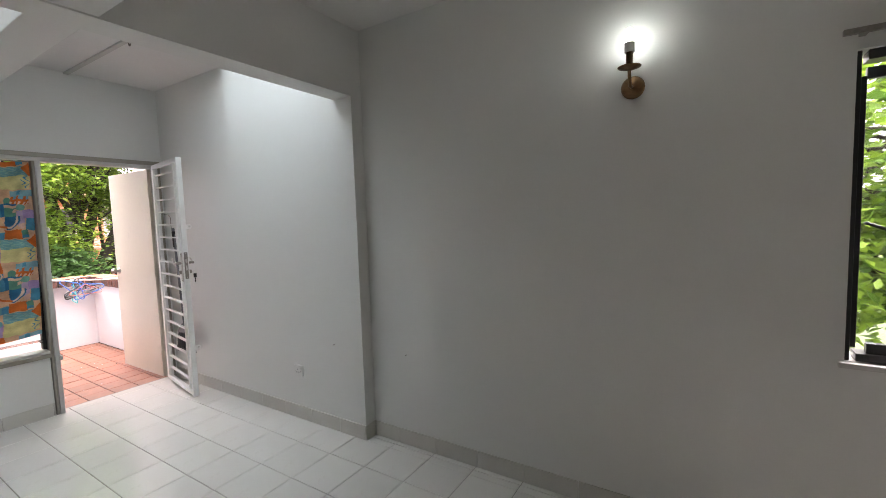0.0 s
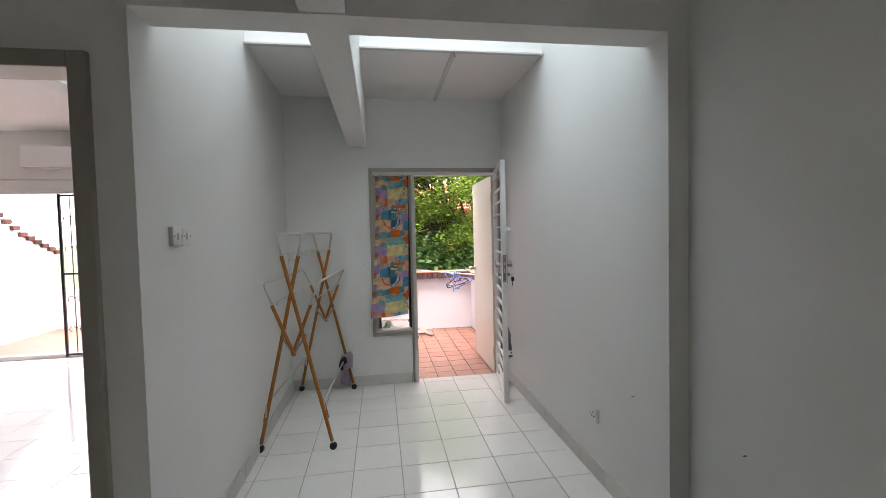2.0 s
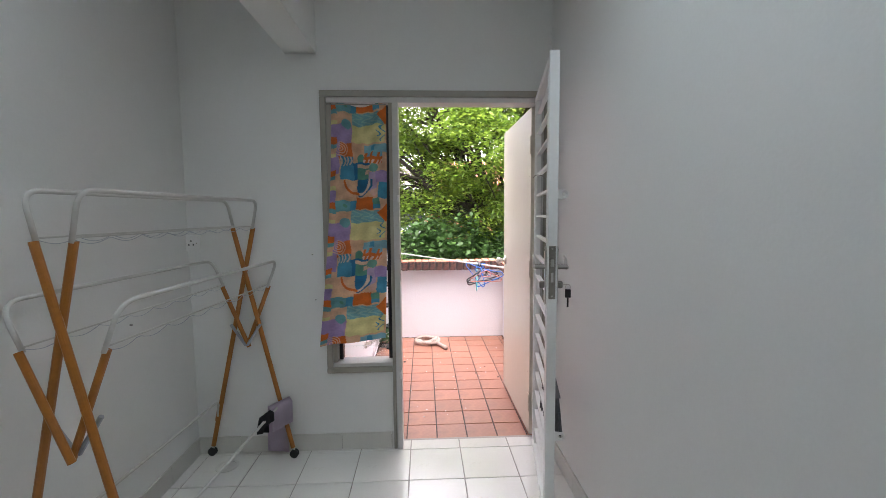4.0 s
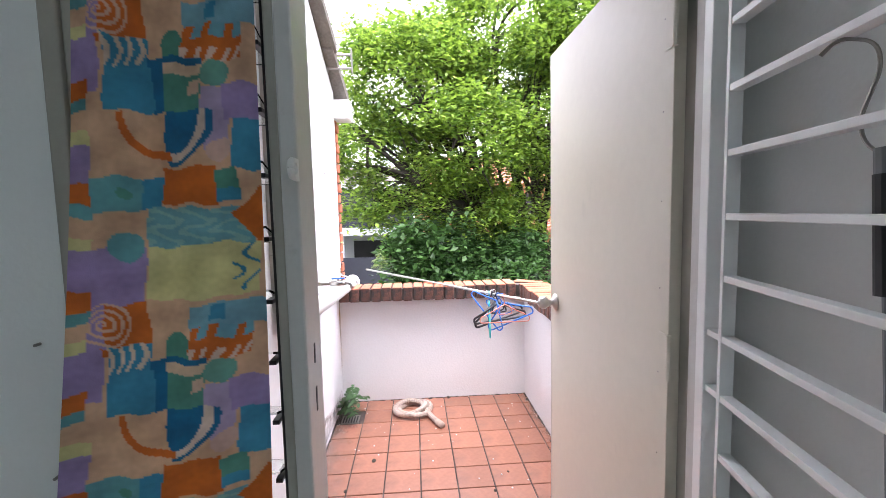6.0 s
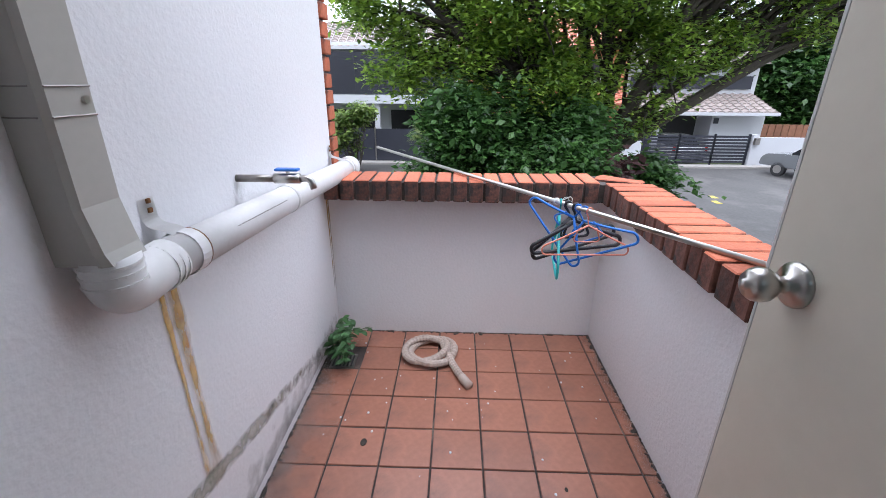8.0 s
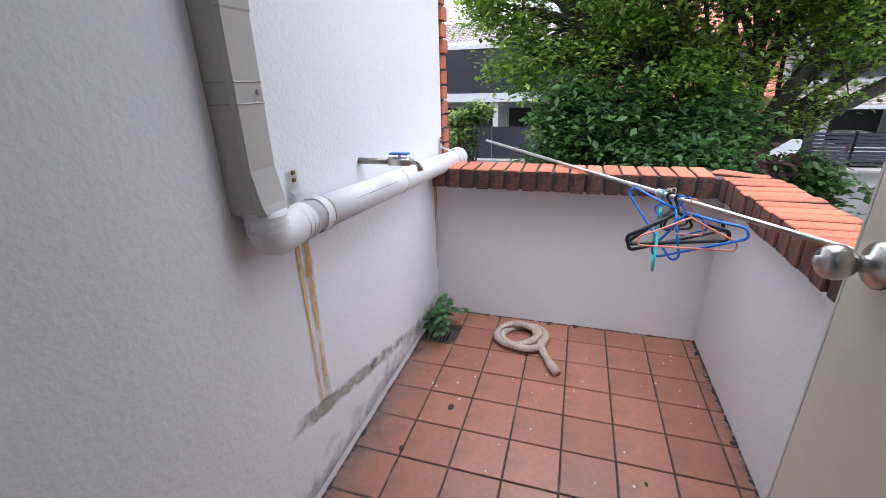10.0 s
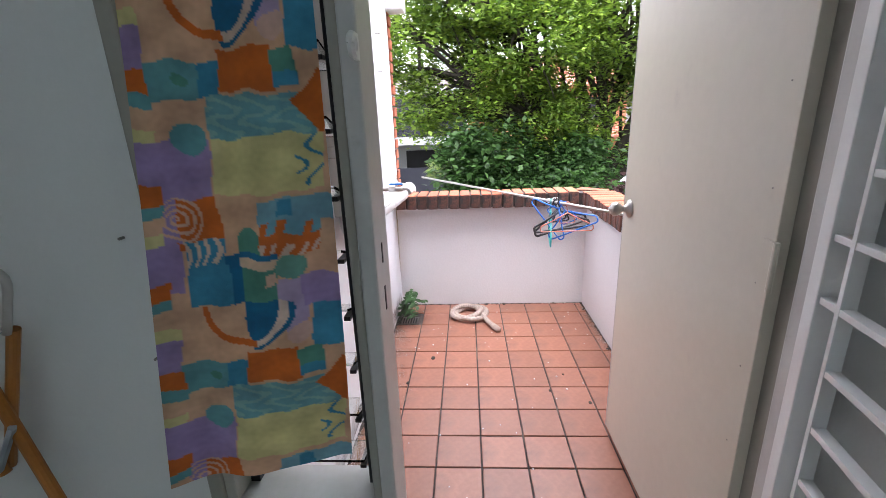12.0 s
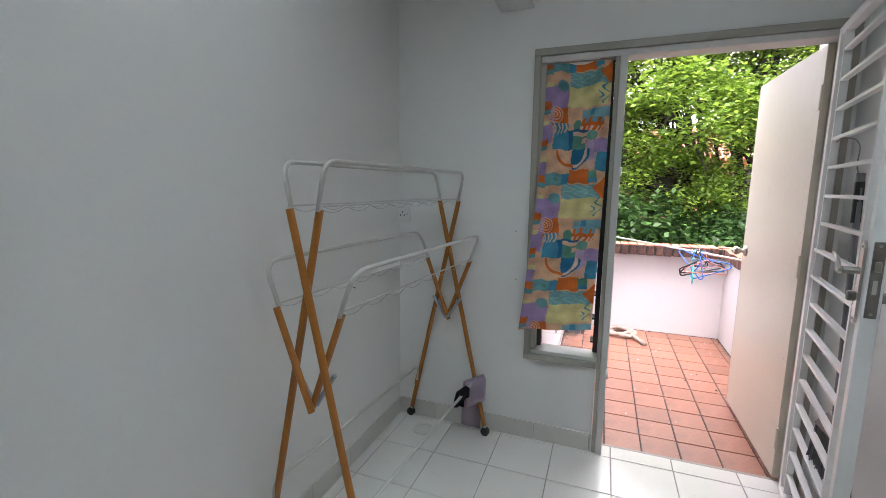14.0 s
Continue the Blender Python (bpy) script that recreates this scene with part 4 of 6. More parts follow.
hung_cloth("cleaning_cloth", "mauve cleaning cloth hung over the rack's lower rail", CLOTH, -4.13, 0.372, 0.15, 0.46, 150, 1)
hung_cloth("cleaning_rag", "small black rag hung over the rack's lower rail", DARKCLOTH, -3.98, 0.352, 0.09, 0.17, 165, 2)


def floor_drain():
    e = tagged(empty("floor_drain", -4.11, 0.075, 0.0), "round beige floor drain cover set in a tile", "drain")
    bm = bmesh.new()
    lathe(bm, [(0.06, 0.001), (0.06, 0.004), (0.045, 0.005), (0.044, 0.003), (0.0, 0.003)], (0, 0, 0), (0, 0, 1), 28)
    part("cover", bm, SKIRT, e)
    return e


floor_drain()

nails = [("y", -3.74, Y_LEFT, 0.9), ("x", X_FRONT, 0.545, 1.16), ("x", X_FRONT, 0.555, 0.90), ("y", -2.05, Y_RIGHT, 0.62), ("r", -1.5, Y_ROOM, 0.6)]
for k, x, y, z in nails:
    d = Vector((1, 0, 0)) if k == "x" else Vector((0, 1 if k == "y" and y < 0 else -1, 0))
    tagged(put("wall_nail", rod([Vector((x, y, z)), Vector((x, y, z)) + d * 0.012], 0.003, 8), DARKSTEEL), "small dark nail remaining in the painted wall", "nail", "nails in the walls")


def ceiling_hook():
    e = tagged(empty("ceiling_hook", -3.14, 1.257, 2.70), "small dark metal ceiling hook", "hook")
    part("hook", rod(bend([(0, 0, 0.004), (0, 0, -0.02), (0.015, 0, -0.035), (0.028, 0, -0.02)], 0.01), 0.004, 8), DARKSTEEL, e)


ceiling_hook()

# bedroom front


def bedroom_front():
    d = structure(empty("door_4", -6.10, -3.3, 0), "bedroom sliding door with white frame and a dark panel", "door")
    for y in (-4.7, -2.72):
        part("post", box(-0.04, 0.03, y + 3.3, y + 3.36, 0, 2.09, 0.003), GATEWHITE, d)
    part("head", box(-0.04, 0.03, -1.34, 1.3, 2.04, 2.09, 0.003), GATEWHITE, d)
    part("dark_panel", box(0.0, 0.02, 0.64, 1.02, 0.05, 2.04, 0.003), NAVY, d, "dark navy door panel")
    part("sill", box(-0.04, 0.03, -1.34, 1.3, 0.0, 0.05, 0.003), GATEWHITE, d)
    leaf = structure(empty("door_5", -6.03, -2.02, 0, 0), "cream flush door folded back against the wall", "door")
    part("leaf", box(0.01, 0.26, -0.20, -0.16, 0.01, 2.06, 0.003), DOORPAINT, leaf)
    bm = bmesh.new()
    lathe(bm, [(0.03, 0), (0.012, 0.012), (0.012, 0.03), (0.026, 0.045), (0.026, 0.058), (0.005, 0.068)], (0.2, -0.20, 1.0), (0, -1, 0), 16)
    part("knob", bm, STEEL, leaf, "steel knob", True)
    g = tagged(empty("scroll_gate", -6.02, -3.17, 0), "black wrought iron scrollwork gate in the bedroom opening", "gate")
    for y in (0.0, 0.47):
        part("stile", box(-0.012, 0.012, y - 0.014, y + 0.014, 0.02, 2.03, 0.002), BLACKMETAL, g)
    for z in (0.05, 1.05, 2.01):
        part("rail", box(-0.01, 0.01, 0.014, 0.456, z - 0.012, z + 0.012, 0.002), BLACKMETAL, g)
    for k in range(1, 4):
        part("upright", rod([(0, k * 0.1175, 0.06), (0, k * 0.1175, 2.0)], 0.006, 6), BLACKMETAL, g)
    for z in (0.35, 0.72, 1.35, 1.72):
        for k in range(1, 4):
            for s in (-1, 1):
                pts = []
                for q in range(15):
                    a = q / 14 * 4.6
                    r = 0.052 * (1 - 0.75 * q / 14)
                    pts.append((0.0, k * 0.1175 + s * (0.05 - r * math.cos(a)), z + r * math.sin(a) * 1.3))
                part("scroll", rod(pts, 0.004, 5), BLACKMETAL, g)
    ac = tagged(empty("air_conditioner", -6.05, -3.0, 2.46), "white wall mounted split air conditioner", "air conditioner")
    part("body", box(0.0, 0.20, -0.46, 0.42, -0.13, 0.14, 0.03), ACWHITE, ac)
    part("louvre", box(0.15, 0.195, -0.42, 0.38, -0.137, -0.128, 0.002), FRAMELIGHT, ac)
    part("display", box(0.199, 0.202, 0.3, 0.36, -0.05, -0.02), FRAMELIGHT, ac)
    r = tagged(empty("curtain_rail", -5.98, -3.3, 2.20), "thin white curtain rail above the bedroom opening", "rail")
    part("rail", rod([(0, -1.4, 0), (0, 1.5, 0)], 0.01, 8), FRAMELIGHT, r)
    for y in (-1.2, 0.0, 1.3):
        part("bracket", box(-0.07, 0.0, y - 0.008, y + 0.008, -0.006, 0.006), FRAMELIGHT, r)
    # its balcony
    bal = structure(put("floor_balcony", box(-8.2, -6.2, -5.2, -1.4, -0.12, -0.03), TERRA), "terracotta tile balcony floor", "floor")
    structure(put("parapet_balcony", box(-8.35, -8.2, -5.2, 0.2, -3.0, 0.62), RENDER), "white rendered balcony parapet", "parapet")
    bm = bmesh.new()
    vs = [bm.verts.new(p) for p in ((-6.2, -4.75, -0.1), (-8.3, -4.75, -0.1), (-8.3, -4.75, 1.25), (-7.6, -4.75, 1.55), (-6.2, -4.75, 2.5))]
    f = bm.faces.new(vs)
    ex = bmesh.ops.extrude_face_region(bm, geom=[f])
    bmesh.ops.translate(bm, vec=(0, -0.15, 0), verts=[v for v in ex["geom"] if isinstance(v, bmesh.types.BMVert)])
    bmesh.ops.recalc_face_normals(bm, faces=bm.faces)
    structure(put("wall_balcony", bm, RENDER), "white rendered sloping balcony wall", "wall")
    c = tagged(empty("wall_coping", -7.0, -4.8, 1.9), "dark brown tile coping on the sloping wall", "coping")
    for i in range(16):
        f = i / 15
        x = -6.2 - 2.1 * f
        z = 2.5 - 0.95 * min(1, f * 1.5) - 0.3 * max(0, f - 0.667) * 3
        part("coping_tile", box(x + 7.0 - 0.065, x + 7.0 + 0.065, -0.14, 0.10, z - 1.9 - 0.01, z - 1.9 + 0.06, 0.01), DARKBRICK, c)


bedroom_front()

# ---- things on the terrace ----


def downpipe():
    e = tagged(empty("downpipe", -5.26, 0.68, 0.9), "grey boxed downpipe with a white elbow and sloping outlet pipe", "pipe")
    prof = [(0.135, 0.0), (0.135, 0.052), (0.128, 0.061), (0.052, 0.063), (0.045, 0.056), (0.045, 0.0)]
    bm = bmesh.new()
    rings = []
    for z, k, deep in ((0.104, 0.97, 1.5), (0.125, 1.0, 1.36), (0.20, 1.0, 1.12), (0.505, 1.0, 1.12), (0.509, 1.025, 1.15), (3.0, 1.025, 1.15)):
        rings.append([bm.verts.new((0.09 + (x - 0.09) * k, y * deep, z)) for x, y in prof])
    for a, b in zip(rings, rings[1:]):
        for i in range(len(prof)):
            j = (i + 1) % len(prof)
            bm.faces.new((a[i], a[j], b[j], b[i]))
    bm.faces.new(rings[0])
    bm.faces.new(rings[-1])
    bmesh.ops.recalc_face_normals(bm, faces=bm.faces)
    part("casing", bm, DOWNPIPE, e, "grey painted folded metal casing")
    o = Vector((-5.26, 0.68, 0.9))
    c = Vector((-5.17, 0.735, 0)) - Vector((o.x, o.y, 0))
    end = Vector((-6.76, 0.755, 0.865)) - o
    bm = bmesh.new()
    el = bend([(c.x, c.y, 0.108), (c.x, c.y, 0.035), (c.x - 0.13, c.y + 0.004, 0.045)], 0.10, 12)
    tube(bm, el, 0.047, 24)
    part("elbow", bm, PVC, e, "white plastic elbow", True)
    for p, d in ((Vector((c.x, c.y, 0.062)), Vector((0, 0, 1))), (Vector((c.x - 0.095, c.y + 0.003, 0.04)), Vector((-1, 0, 0.02)))):
        for q in (0.0, 0.018, 0.034):
            part("collar_ring", tube(bmesh.new(), [p + d * q - d * 0.0025, p + d * q + d * 0.0025], 0.0492, 24), PVC, e)
    a = Vector((c.x - 0.12, c.y + 0.004, 0.044))
    part("outlet_pipe", rod([a, a.lerp(end, 0.35), a.lerp(end, 0.7), end], 0.046, 24), PVC, e, "white plastic outlet pipe", True)
    m = a.lerp(end, 0.42)
    part("coupling", rod([m, m + (end - a).normalized() * 0.02], 0.0485, 24), PVC, e, "", True)
    mouth = end - (end - a).normalized() * 0.05
    part("socket_end", rod([mouth, end + (end - a).normalized() * 0.012], 0.056, 24), PVC, e, "", True)
    for f, nm in ((0.035, "near"), (0.93, "far")):
        p = a.lerp(end, f)
        s = part("strap", tube(bmesh.new(), [p, p + (end - a).normalized() * 0.035], 0.0495, 24, False), PVC, e, "white painted pipe strap with rusty edges")
        bm = bmesh.new()
        bow = bend([(0.0015, 0.118, 0), (0.003, 0.062, 0), (0.05, 0.054, 0), (0.085, 0.03, 0)], 0.035)
        edge = [[bm.verts.new((p.x + dx, q.x, p.z + q.y)) for q in [Vector((u[0], u[1], 0)) for u in bow]] for dx in (-0.036, 0.012)]
        for i in range(len(bow) - 1):
            bm.faces.new((edge[0][i], edge[0][i + 1], edge[1][i + 1], edge[1][i]))
        bmesh.ops.solidify(bm, geom=bm.faces[:], thickness=0.0025)
        part("strap_tab", bm, PVC, s, "bent white saddle with rusty screws")
        part("rust_edge", tube(bmesh.new(), [p + (end - a).normalized() * 0.033, p + (end - a).normalized() * 0.037], 0.0498, 24, False), RUST, s, "rusty strap edge")
        for dz in (0.092, 0.112):
            part("screw", box(p.x - 0.02, p.x - 0.01, 0.003, 0.0085, p.z + dz - 0.005, p.z + dz + 0.005, 0.001), RUST, s)
    rnd = random.Random(9)
    f = 0.15
    while f < 0.36:
        l = rnd.uniform(0.004, 0.011)
        part("marking", rod([a.lerp(end, f) + Vector((0, 0.0425, 0.018)), a.lerp(end, f + l) + Vector((0, 0.0425, 0.018))], 0.0014, 4), DARKSTEEL, e, "faint printed marking")
        f += l + 0.005
    n1, n2 = Vector((0.129, 0.0685, 0)), Vector((0.052, 0.0708, 0))
    for z in (0.335, 0.377):
        part("cover_seam", rod([Vector((0.1355, 0.002, z)), Vector((0.1355, 0.053, z))], 0.0012, 5), DARKSTEEL, e, "thin seam of a cover plate")
        part("cover_seam", rod([n1 + Vector((0, 0.001, z)), n2 + Vector((0, 0.001, z))], 0.0016, 5), DARKSTEEL, e, "thin seam of a cover plate")
    m = n1.lerp(n2, 0.8)
    part("screw", rod([m + Vector((0, 0, 0.357)), m + Vector((0.0, 0.005, 0.357))], 0.006, 10), STEEL, e, "slotted screw head")
    return e


downpipe()


def tap():
    e = tagged(empty("garden_tap", -5.735, 0.68, 1.02), "grey wall tap with a blue lever handle", "tap")
    part("stub_pipe", rod([(0, 0, 0), (-0.005, 0.115, 0.0)], 0.011, 12), DARKSTEEL, e, "", True)
    part("body", rod([(-0.005, 0.11, 0.0), (-0.008, 0.15, 0.0), (-0.009, 0.185, 0.0)], 0.015, 12), STEEL, e, "", True)
    part("spout", rod(bend([(-0.009, 0.18, 0), (-0.01, 0.215, 0.0), (-0.01, 0.222, -0.03)], 0.015), 0.010, 12), STEEL, e, "", True)
    part("lever", box(-0.02, 0.006, 0.115, 0.185, 0.022, 0.03, 0.004), BLUEP, e, "blue plastic lever")
    part("stem", rod([(-0.008, 0.15, 0.012), (-0.008, 0.15, 0.024)], 0.006, 8), STEEL, e)
    return e


tap()


def hose():
    e = tagged(empty("drain_hose", -6.36, 1.20, Z_T), "coiled grey corrugated drain hose on the tiles", "hose")
    pts = []
    for i in range(150):
        f = i / 149
        a = 0.6 - f * 2 * math.pi * 2.25
        r = 0.115 + 0.018 * math.sin(f * 19) - 0.01 * f
        pts.append(Vector((r * math.sin(a) * 0.95, r * math.cos(a), 0.019 + 0.026 * f + 0.01 * math.sin(f * 23))))
    last = pts[-1]
    tgt = Vector((0.235, 0.185, 0.02))
    for i in range(1, 40):
        f = i / 39
        mid = (last + tgt) / 2 + Vector((0.03, -0.02, 0.0))
        pts.append(last * (1 - f) ** 2 + mid * 2 * f * (1 - f) + tgt * f * f)
    bm = bmesh.new()
    rings = []
    for i, p in enumerate(pts):
        d = (pts[min(i + 1, len(pts) - 1)] - pts[max(i - 1, 0)]).normalized()
        s = d.cross(Vector((0, 0, 1))).normalized()
        u = s.cross(d)
        rr = 0.019 if i % 2 else 0.0165
        rings.append([bm.verts.new(p + rr * (math.cos(k * math.pi / 5) * s + math.sin(k * math.pi / 5) * u)) for k in range(10)])
    for a, b in zip(rings, rings[1:]):
        for k in range(10):
            bm.faces.new((a[k], a[(k + 1) % 10], b[(k + 1) % 10], b[k]))
    part("hose", bm, HOSE, e)
    d = (pts[-1] - pts[-4]).normalized()
    part("cuff", rod([pts[-1] - d * 0.04, pts[-1] + d * 0.025], 0.021, 14), HOSE, e, "smooth end cuff", True)
    return e


hose()


def pole():
    a, b = Vector((-7.36, 0.805, 0.882)), Vector((-5.70, 1.958, 0.872))
    d = (a - b).normalized()
    e = tagged(empty("clothes_pole", -6.05, 1.715, 0.873), "thin stainless steel clothes pole resting over the coping", "pole")
    o = Vector((-6.05, 1.715, 0.873))
    near = b - d * 0.55
    part("pole", rod([a - o, near - o], 0.0085, 14), STEEL, e, "", True)
    part("tip", rod([a - o, a - o + d * 0.012], 0.0095, 14), DARKSTEEL, e)
    return a, d


P_TIP, P_DIR = pole()


def hanger(x, mat, label, rz, w=0.2, drop=0.16, tilt=0.0, thick=0.0045):
    s = (x - P_TIP.x) / P_DIR.x
    at = P_TIP + P_DIR * s
    e = tagged(empty("clothes_hanger", at.x, at.y, at.z, rz), label, "hanger", "hangers on the pole")
    hk = [(0.0, 0.012, -0.004), (0, 0.008, 0.012), (0, -0.006, 0.0145), (0, -0.014, 0.0), (0, -0.004, -0.02), (0, 0, -0.05)]
    t = Matrix.Rotation(tilt, 4, "X")
    part("hook", rod([t @ Vector(p) for p in bend(hk, 0.008)], thick * 0.7, 8), mat, e)
    body = bend([(0, 0, -0.05), (0, w * 0.55, -0.05 - drop * 0.42), (0, w, -0.05 - drop * 0.72), (0, w * 0.98, -0.05 - drop), (0, 0, -0.05 - drop), (0, -w * 0.98, -0.05 - drop), (0, -w, -0.05 - drop * 0.72), (0, -w * 0.55, -0.05 - drop * 0.42), (0, 0, -0.05)], 0.02)
    part("arm", rod([t @ Vector(p) for p in body], thick, 8), mat, e, "", True)
    part("inner_loop", rod([t @ Vector(p) for p in bend([(0, -0.03, -0.06), (0, -0.05, -0.05 - drop * 0.55), (0, 0.05, -0.05 - drop * 0.55), (0, 0.03, -0.06)], 0.02)], thick * 0.7, 8), mat, e)
    return e


hanger(-6.03, BLACKP, "black plastic clothes hanger", 12, 0.165, 0.12, 0.25, 0.007)
hanger(-6.00, BLACKP, "black plastic clothes hanger", 4, 0.165, 0.11, 0.1, 0.007)
hanger(-6.06, TEALP, "teal plastic clothes hanger", 82, 0.14, 0.20, 0.0, 0.005)
hanger(-5.97, BLUEP, "blue plastic clothes hanger", -40, 0.15, 0.12, -0.8, 0.0045)
hanger(-5.99, BLUEP, "blue plastic clothes hanger", -22, 0.15, 0.13, 0.45, 0.0045)
hanger(-5.95, PINKP, "salmon pink plastic clothes hanger", 2, 0.155, 0.11, 0.0, 0.0033)


def string_tie():
    s = (-6.075 - P_TIP.x) / P_DIR.x
    at = P_TIP + P_DIR * s
    e = tagged(empty("string_tie", at.x, at.y, at.z), "white string wound round the pole", "string")
    rnd = random.Random(5)
    for k in range(4):
        pts = [(0.006 * k - 0.01 + 0.013 * math.sin(a) * 0.3, 0.012 * math.cos(a), 0.0125 * math.sin(a)) for a in [j * 0.6 for j in range(12)]]
        part("turn", rod(pts, 0.0015, 5), STRING, e)
    for k in range(2):
        part("loose_end", rod(bend([(0, 0.01, 0), (0.02, 0.03 + 0.02 * k, 0.03), (0.01, 0.05, -0.02 - 0.03 * k)], 0.02), 0.0013, 5), STRING, e)


string_tie()


def fern():
    e = tagged(empty("fern", -6.33, 0.70, Z_T), "small green fern growing from the wall joint", "plant")
    rnd = random.Random(8)
    for k in range(18):
        ang = rnd.uniform(-0.9, 0.9)
        dx, dy = math.sin(ang), abs(math.cos(ang)) * 0.8
        l = rnd.uniform(0.16, 0.30)
        h = rnd.uniform(0.06, 0.2)
        bm = bmesh.new()
        prev = None
        stem = [Vector((dx * l * f + rnd.uniform(-0.1, 0.1) * 0.05, dy * l * f * 0.9, h * math.sin(f * 2.2) + 0.02)) for f in [i / 9 for i in range(10)]]
        tube(bm, stem, 0.0017, 4)
        for i in range(2, 10, 2):
            d = (stem[i] - stem[i - 1]).normalized()
            s = d.cross(Vector((0, 0, 1)))
            s = s.normalized() if s.length > 0.01 else Vector((1, 0, 0))
            for sg in (-1, 1):
                ll = 0.058 * (1.15 - i / 14)
                p = stem[i]
                u = (s * sg + d * 0.45).normalized()
                w = u.cross(Vector((0, 0, 1))).normalized() * 0.013
                dip = Vector((0, 0, -0.004))
                bm.faces.new([bm.verts.new(v) for v in (p, p + u * ll * 0.3 + w, p + u * ll * 0.7 + w * 0.85 + dip, p + u * ll + dip * 3, p + u * ll * 0.7 - w * 0.85 + dip, p + u * ll * 0.3 - w)])
        part("frond", bm, PLEAF, e)
    return e


fern()


def terrace_drain():
    e = tagged(empty("drain_grate", -6.29, 0.775, Z_T), "dark square metal drain grate at the wall corner", "drain")
    part("rim", box(-0.06, 0.06, -0.06, 0.06, -0.002, 0.003, 0.001), DARKSTEEL, e)
    for i in range(6):
        part("slot", box(-0.045, 0.045, -0.045 + i * 0.018 - 0.004, -0.045 + i * 0.018 + 0.004, 0.003, 0.0045), BLACKRUB, e)


terrace_drain()


def stains():
    """Damp band, rust runs and dirt on the rendered walls, as thin coats."""
    rnd = random.Random(3)

    def coat(name, rows, mat, label):
        """rows: lines of (place, density), joined into a sheet."""
        me = bpy.data.meshes.new(name)
        n = len(rows[0])
        me.from_pydata([p for r in rows for p, f in r], [], [(a * n + i, a * n + i + 1, (a + 1) * n + i + 1, (a + 1) * n + i) for a in range(len(rows) - 1) for i in range(n - 1)])
        at = me.color_attributes.new("fade", "FLOAT_COLOR", "POINT")
        at.data.foreach_set("color", np.array([(f, f, f, 1) for r in rows for p, f in r], dtype=np.float32).ravel())
        me.materials.append(mat)
        ob = new(name, me)
        ob.parent = wall_left
        ob["label"] = label

    rows = []
    for k in range(9):
        f = k / 8
        rows.append([((-5.0 - i * 0.04, 0.6835, 0.362 - 0.37 * i / 39 + 0.045 - 0.075 * f), (0.72 * math.sin(math.pi * f) ** 0.5 * min(1, max(0, i - 3) / 4) * (1 - 0.8 * (i / 39) ** 1.5) + 0.05 * rnd.random())) for i in range(40)])
    coat("damp_band", rows, DAMPCOAT, "grey damp band of bare render")
    for x0, l, w, d in ((-5.328, 0.56, 0.011, 0.8), (-5.366, 0.62, 0.02, 0.66), (-6.545, 0.55, 0.009, 0.7), (-6.57, 0.6, 0.012, 0.5)):
        z0 = 0.865 if x0 > -6 else 0.80
        rows = []
        for i in range(25):
            f = i / 24
            rows.append([((x0 + s * w * (1 + 0.3 * math.sin(f * 7 + x0)) - 0.006 * f, 0.6832, z0 - l * f), d * (1 - abs(s) ** 2) * (1 - 0.45 * f ** 2) if i < 24 else 0.0) for s in (-1, -0.5, 0, 0.5, 1)])
        coat("rust_run", rows, RUSTCOAT, "yellow brown rust run")
    rows = []
    for k in range(7):
        f = k / 6
        rows.append([((-4.5 - i * 0.07, 0.6828, 0.02 + 0.2 * f), 0.62 * (1 - f) ** 1.5 + 0.04 * rnd.random()) for i in range(30)])
    coat("grime_band", rows, GRIME, "grey grime along the foot of the wall")
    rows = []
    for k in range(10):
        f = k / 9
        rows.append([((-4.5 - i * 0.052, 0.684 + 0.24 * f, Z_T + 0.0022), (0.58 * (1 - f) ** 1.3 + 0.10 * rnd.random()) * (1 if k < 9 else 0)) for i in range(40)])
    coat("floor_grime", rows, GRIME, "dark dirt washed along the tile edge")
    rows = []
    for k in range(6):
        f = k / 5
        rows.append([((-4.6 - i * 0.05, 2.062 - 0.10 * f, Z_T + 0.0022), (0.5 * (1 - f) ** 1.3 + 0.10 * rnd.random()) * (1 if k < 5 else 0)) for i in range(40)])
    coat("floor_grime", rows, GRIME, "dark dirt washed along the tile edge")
    for x, y, r in ((-5.52, 0.86, 0.012), (-5.78, 0.98, 0.016), (-5.60, 1.72, 0.008), (-5.45, 1.62, 0.009), (-5.35, 1.80, 0.010)):
        bm = bmesh.new()
        bmesh.ops.create_icosphere(bm, subdivisions=2, radius=r, matrix=Matrix.Translation((x, y, Z_T + 0.001)) @ Matrix.Diagonal((1.2, 0.8, 0.3, 1)))
        tagged(put("dry_leaf_bit", bm, BARK), "small dark dry leaf scrap on the tiles", "leaf", "scraps on the tiles")
    for (xa, ya, xb, yb) in ((-6.577, 0.69, -6.577, 2.06), (-6.57, 2.065, -5.2, 2.065), (-6.57, 0.682, -4.6, 0.682)):
        bm = bmesh.new()
        n = 230
        for i in range(n):
            f = i / n + rnd.uniform(-0.004, 0.004)
            x, y = xa + (xb - xa) * f, ya + (yb - ya) * f
            r = rnd.uniform(0.002, 0.006) * (2.0 if rnd.random() < 0.06 else 1)
            bmesh.ops.create_icosphere(bm, subdivisions=1, radius=r, matrix=Matrix.Translation((x + rnd.gauss(0, 0.003), y + rnd.gauss(0, 0.003), Z_T + 0.001)) @ Matrix.Rotation(rnd.uniform(0, 3), 4, "Z") @ Matrix.Diagonal((rnd.uniform(1, 3), 1.2, 0.5, 1)))
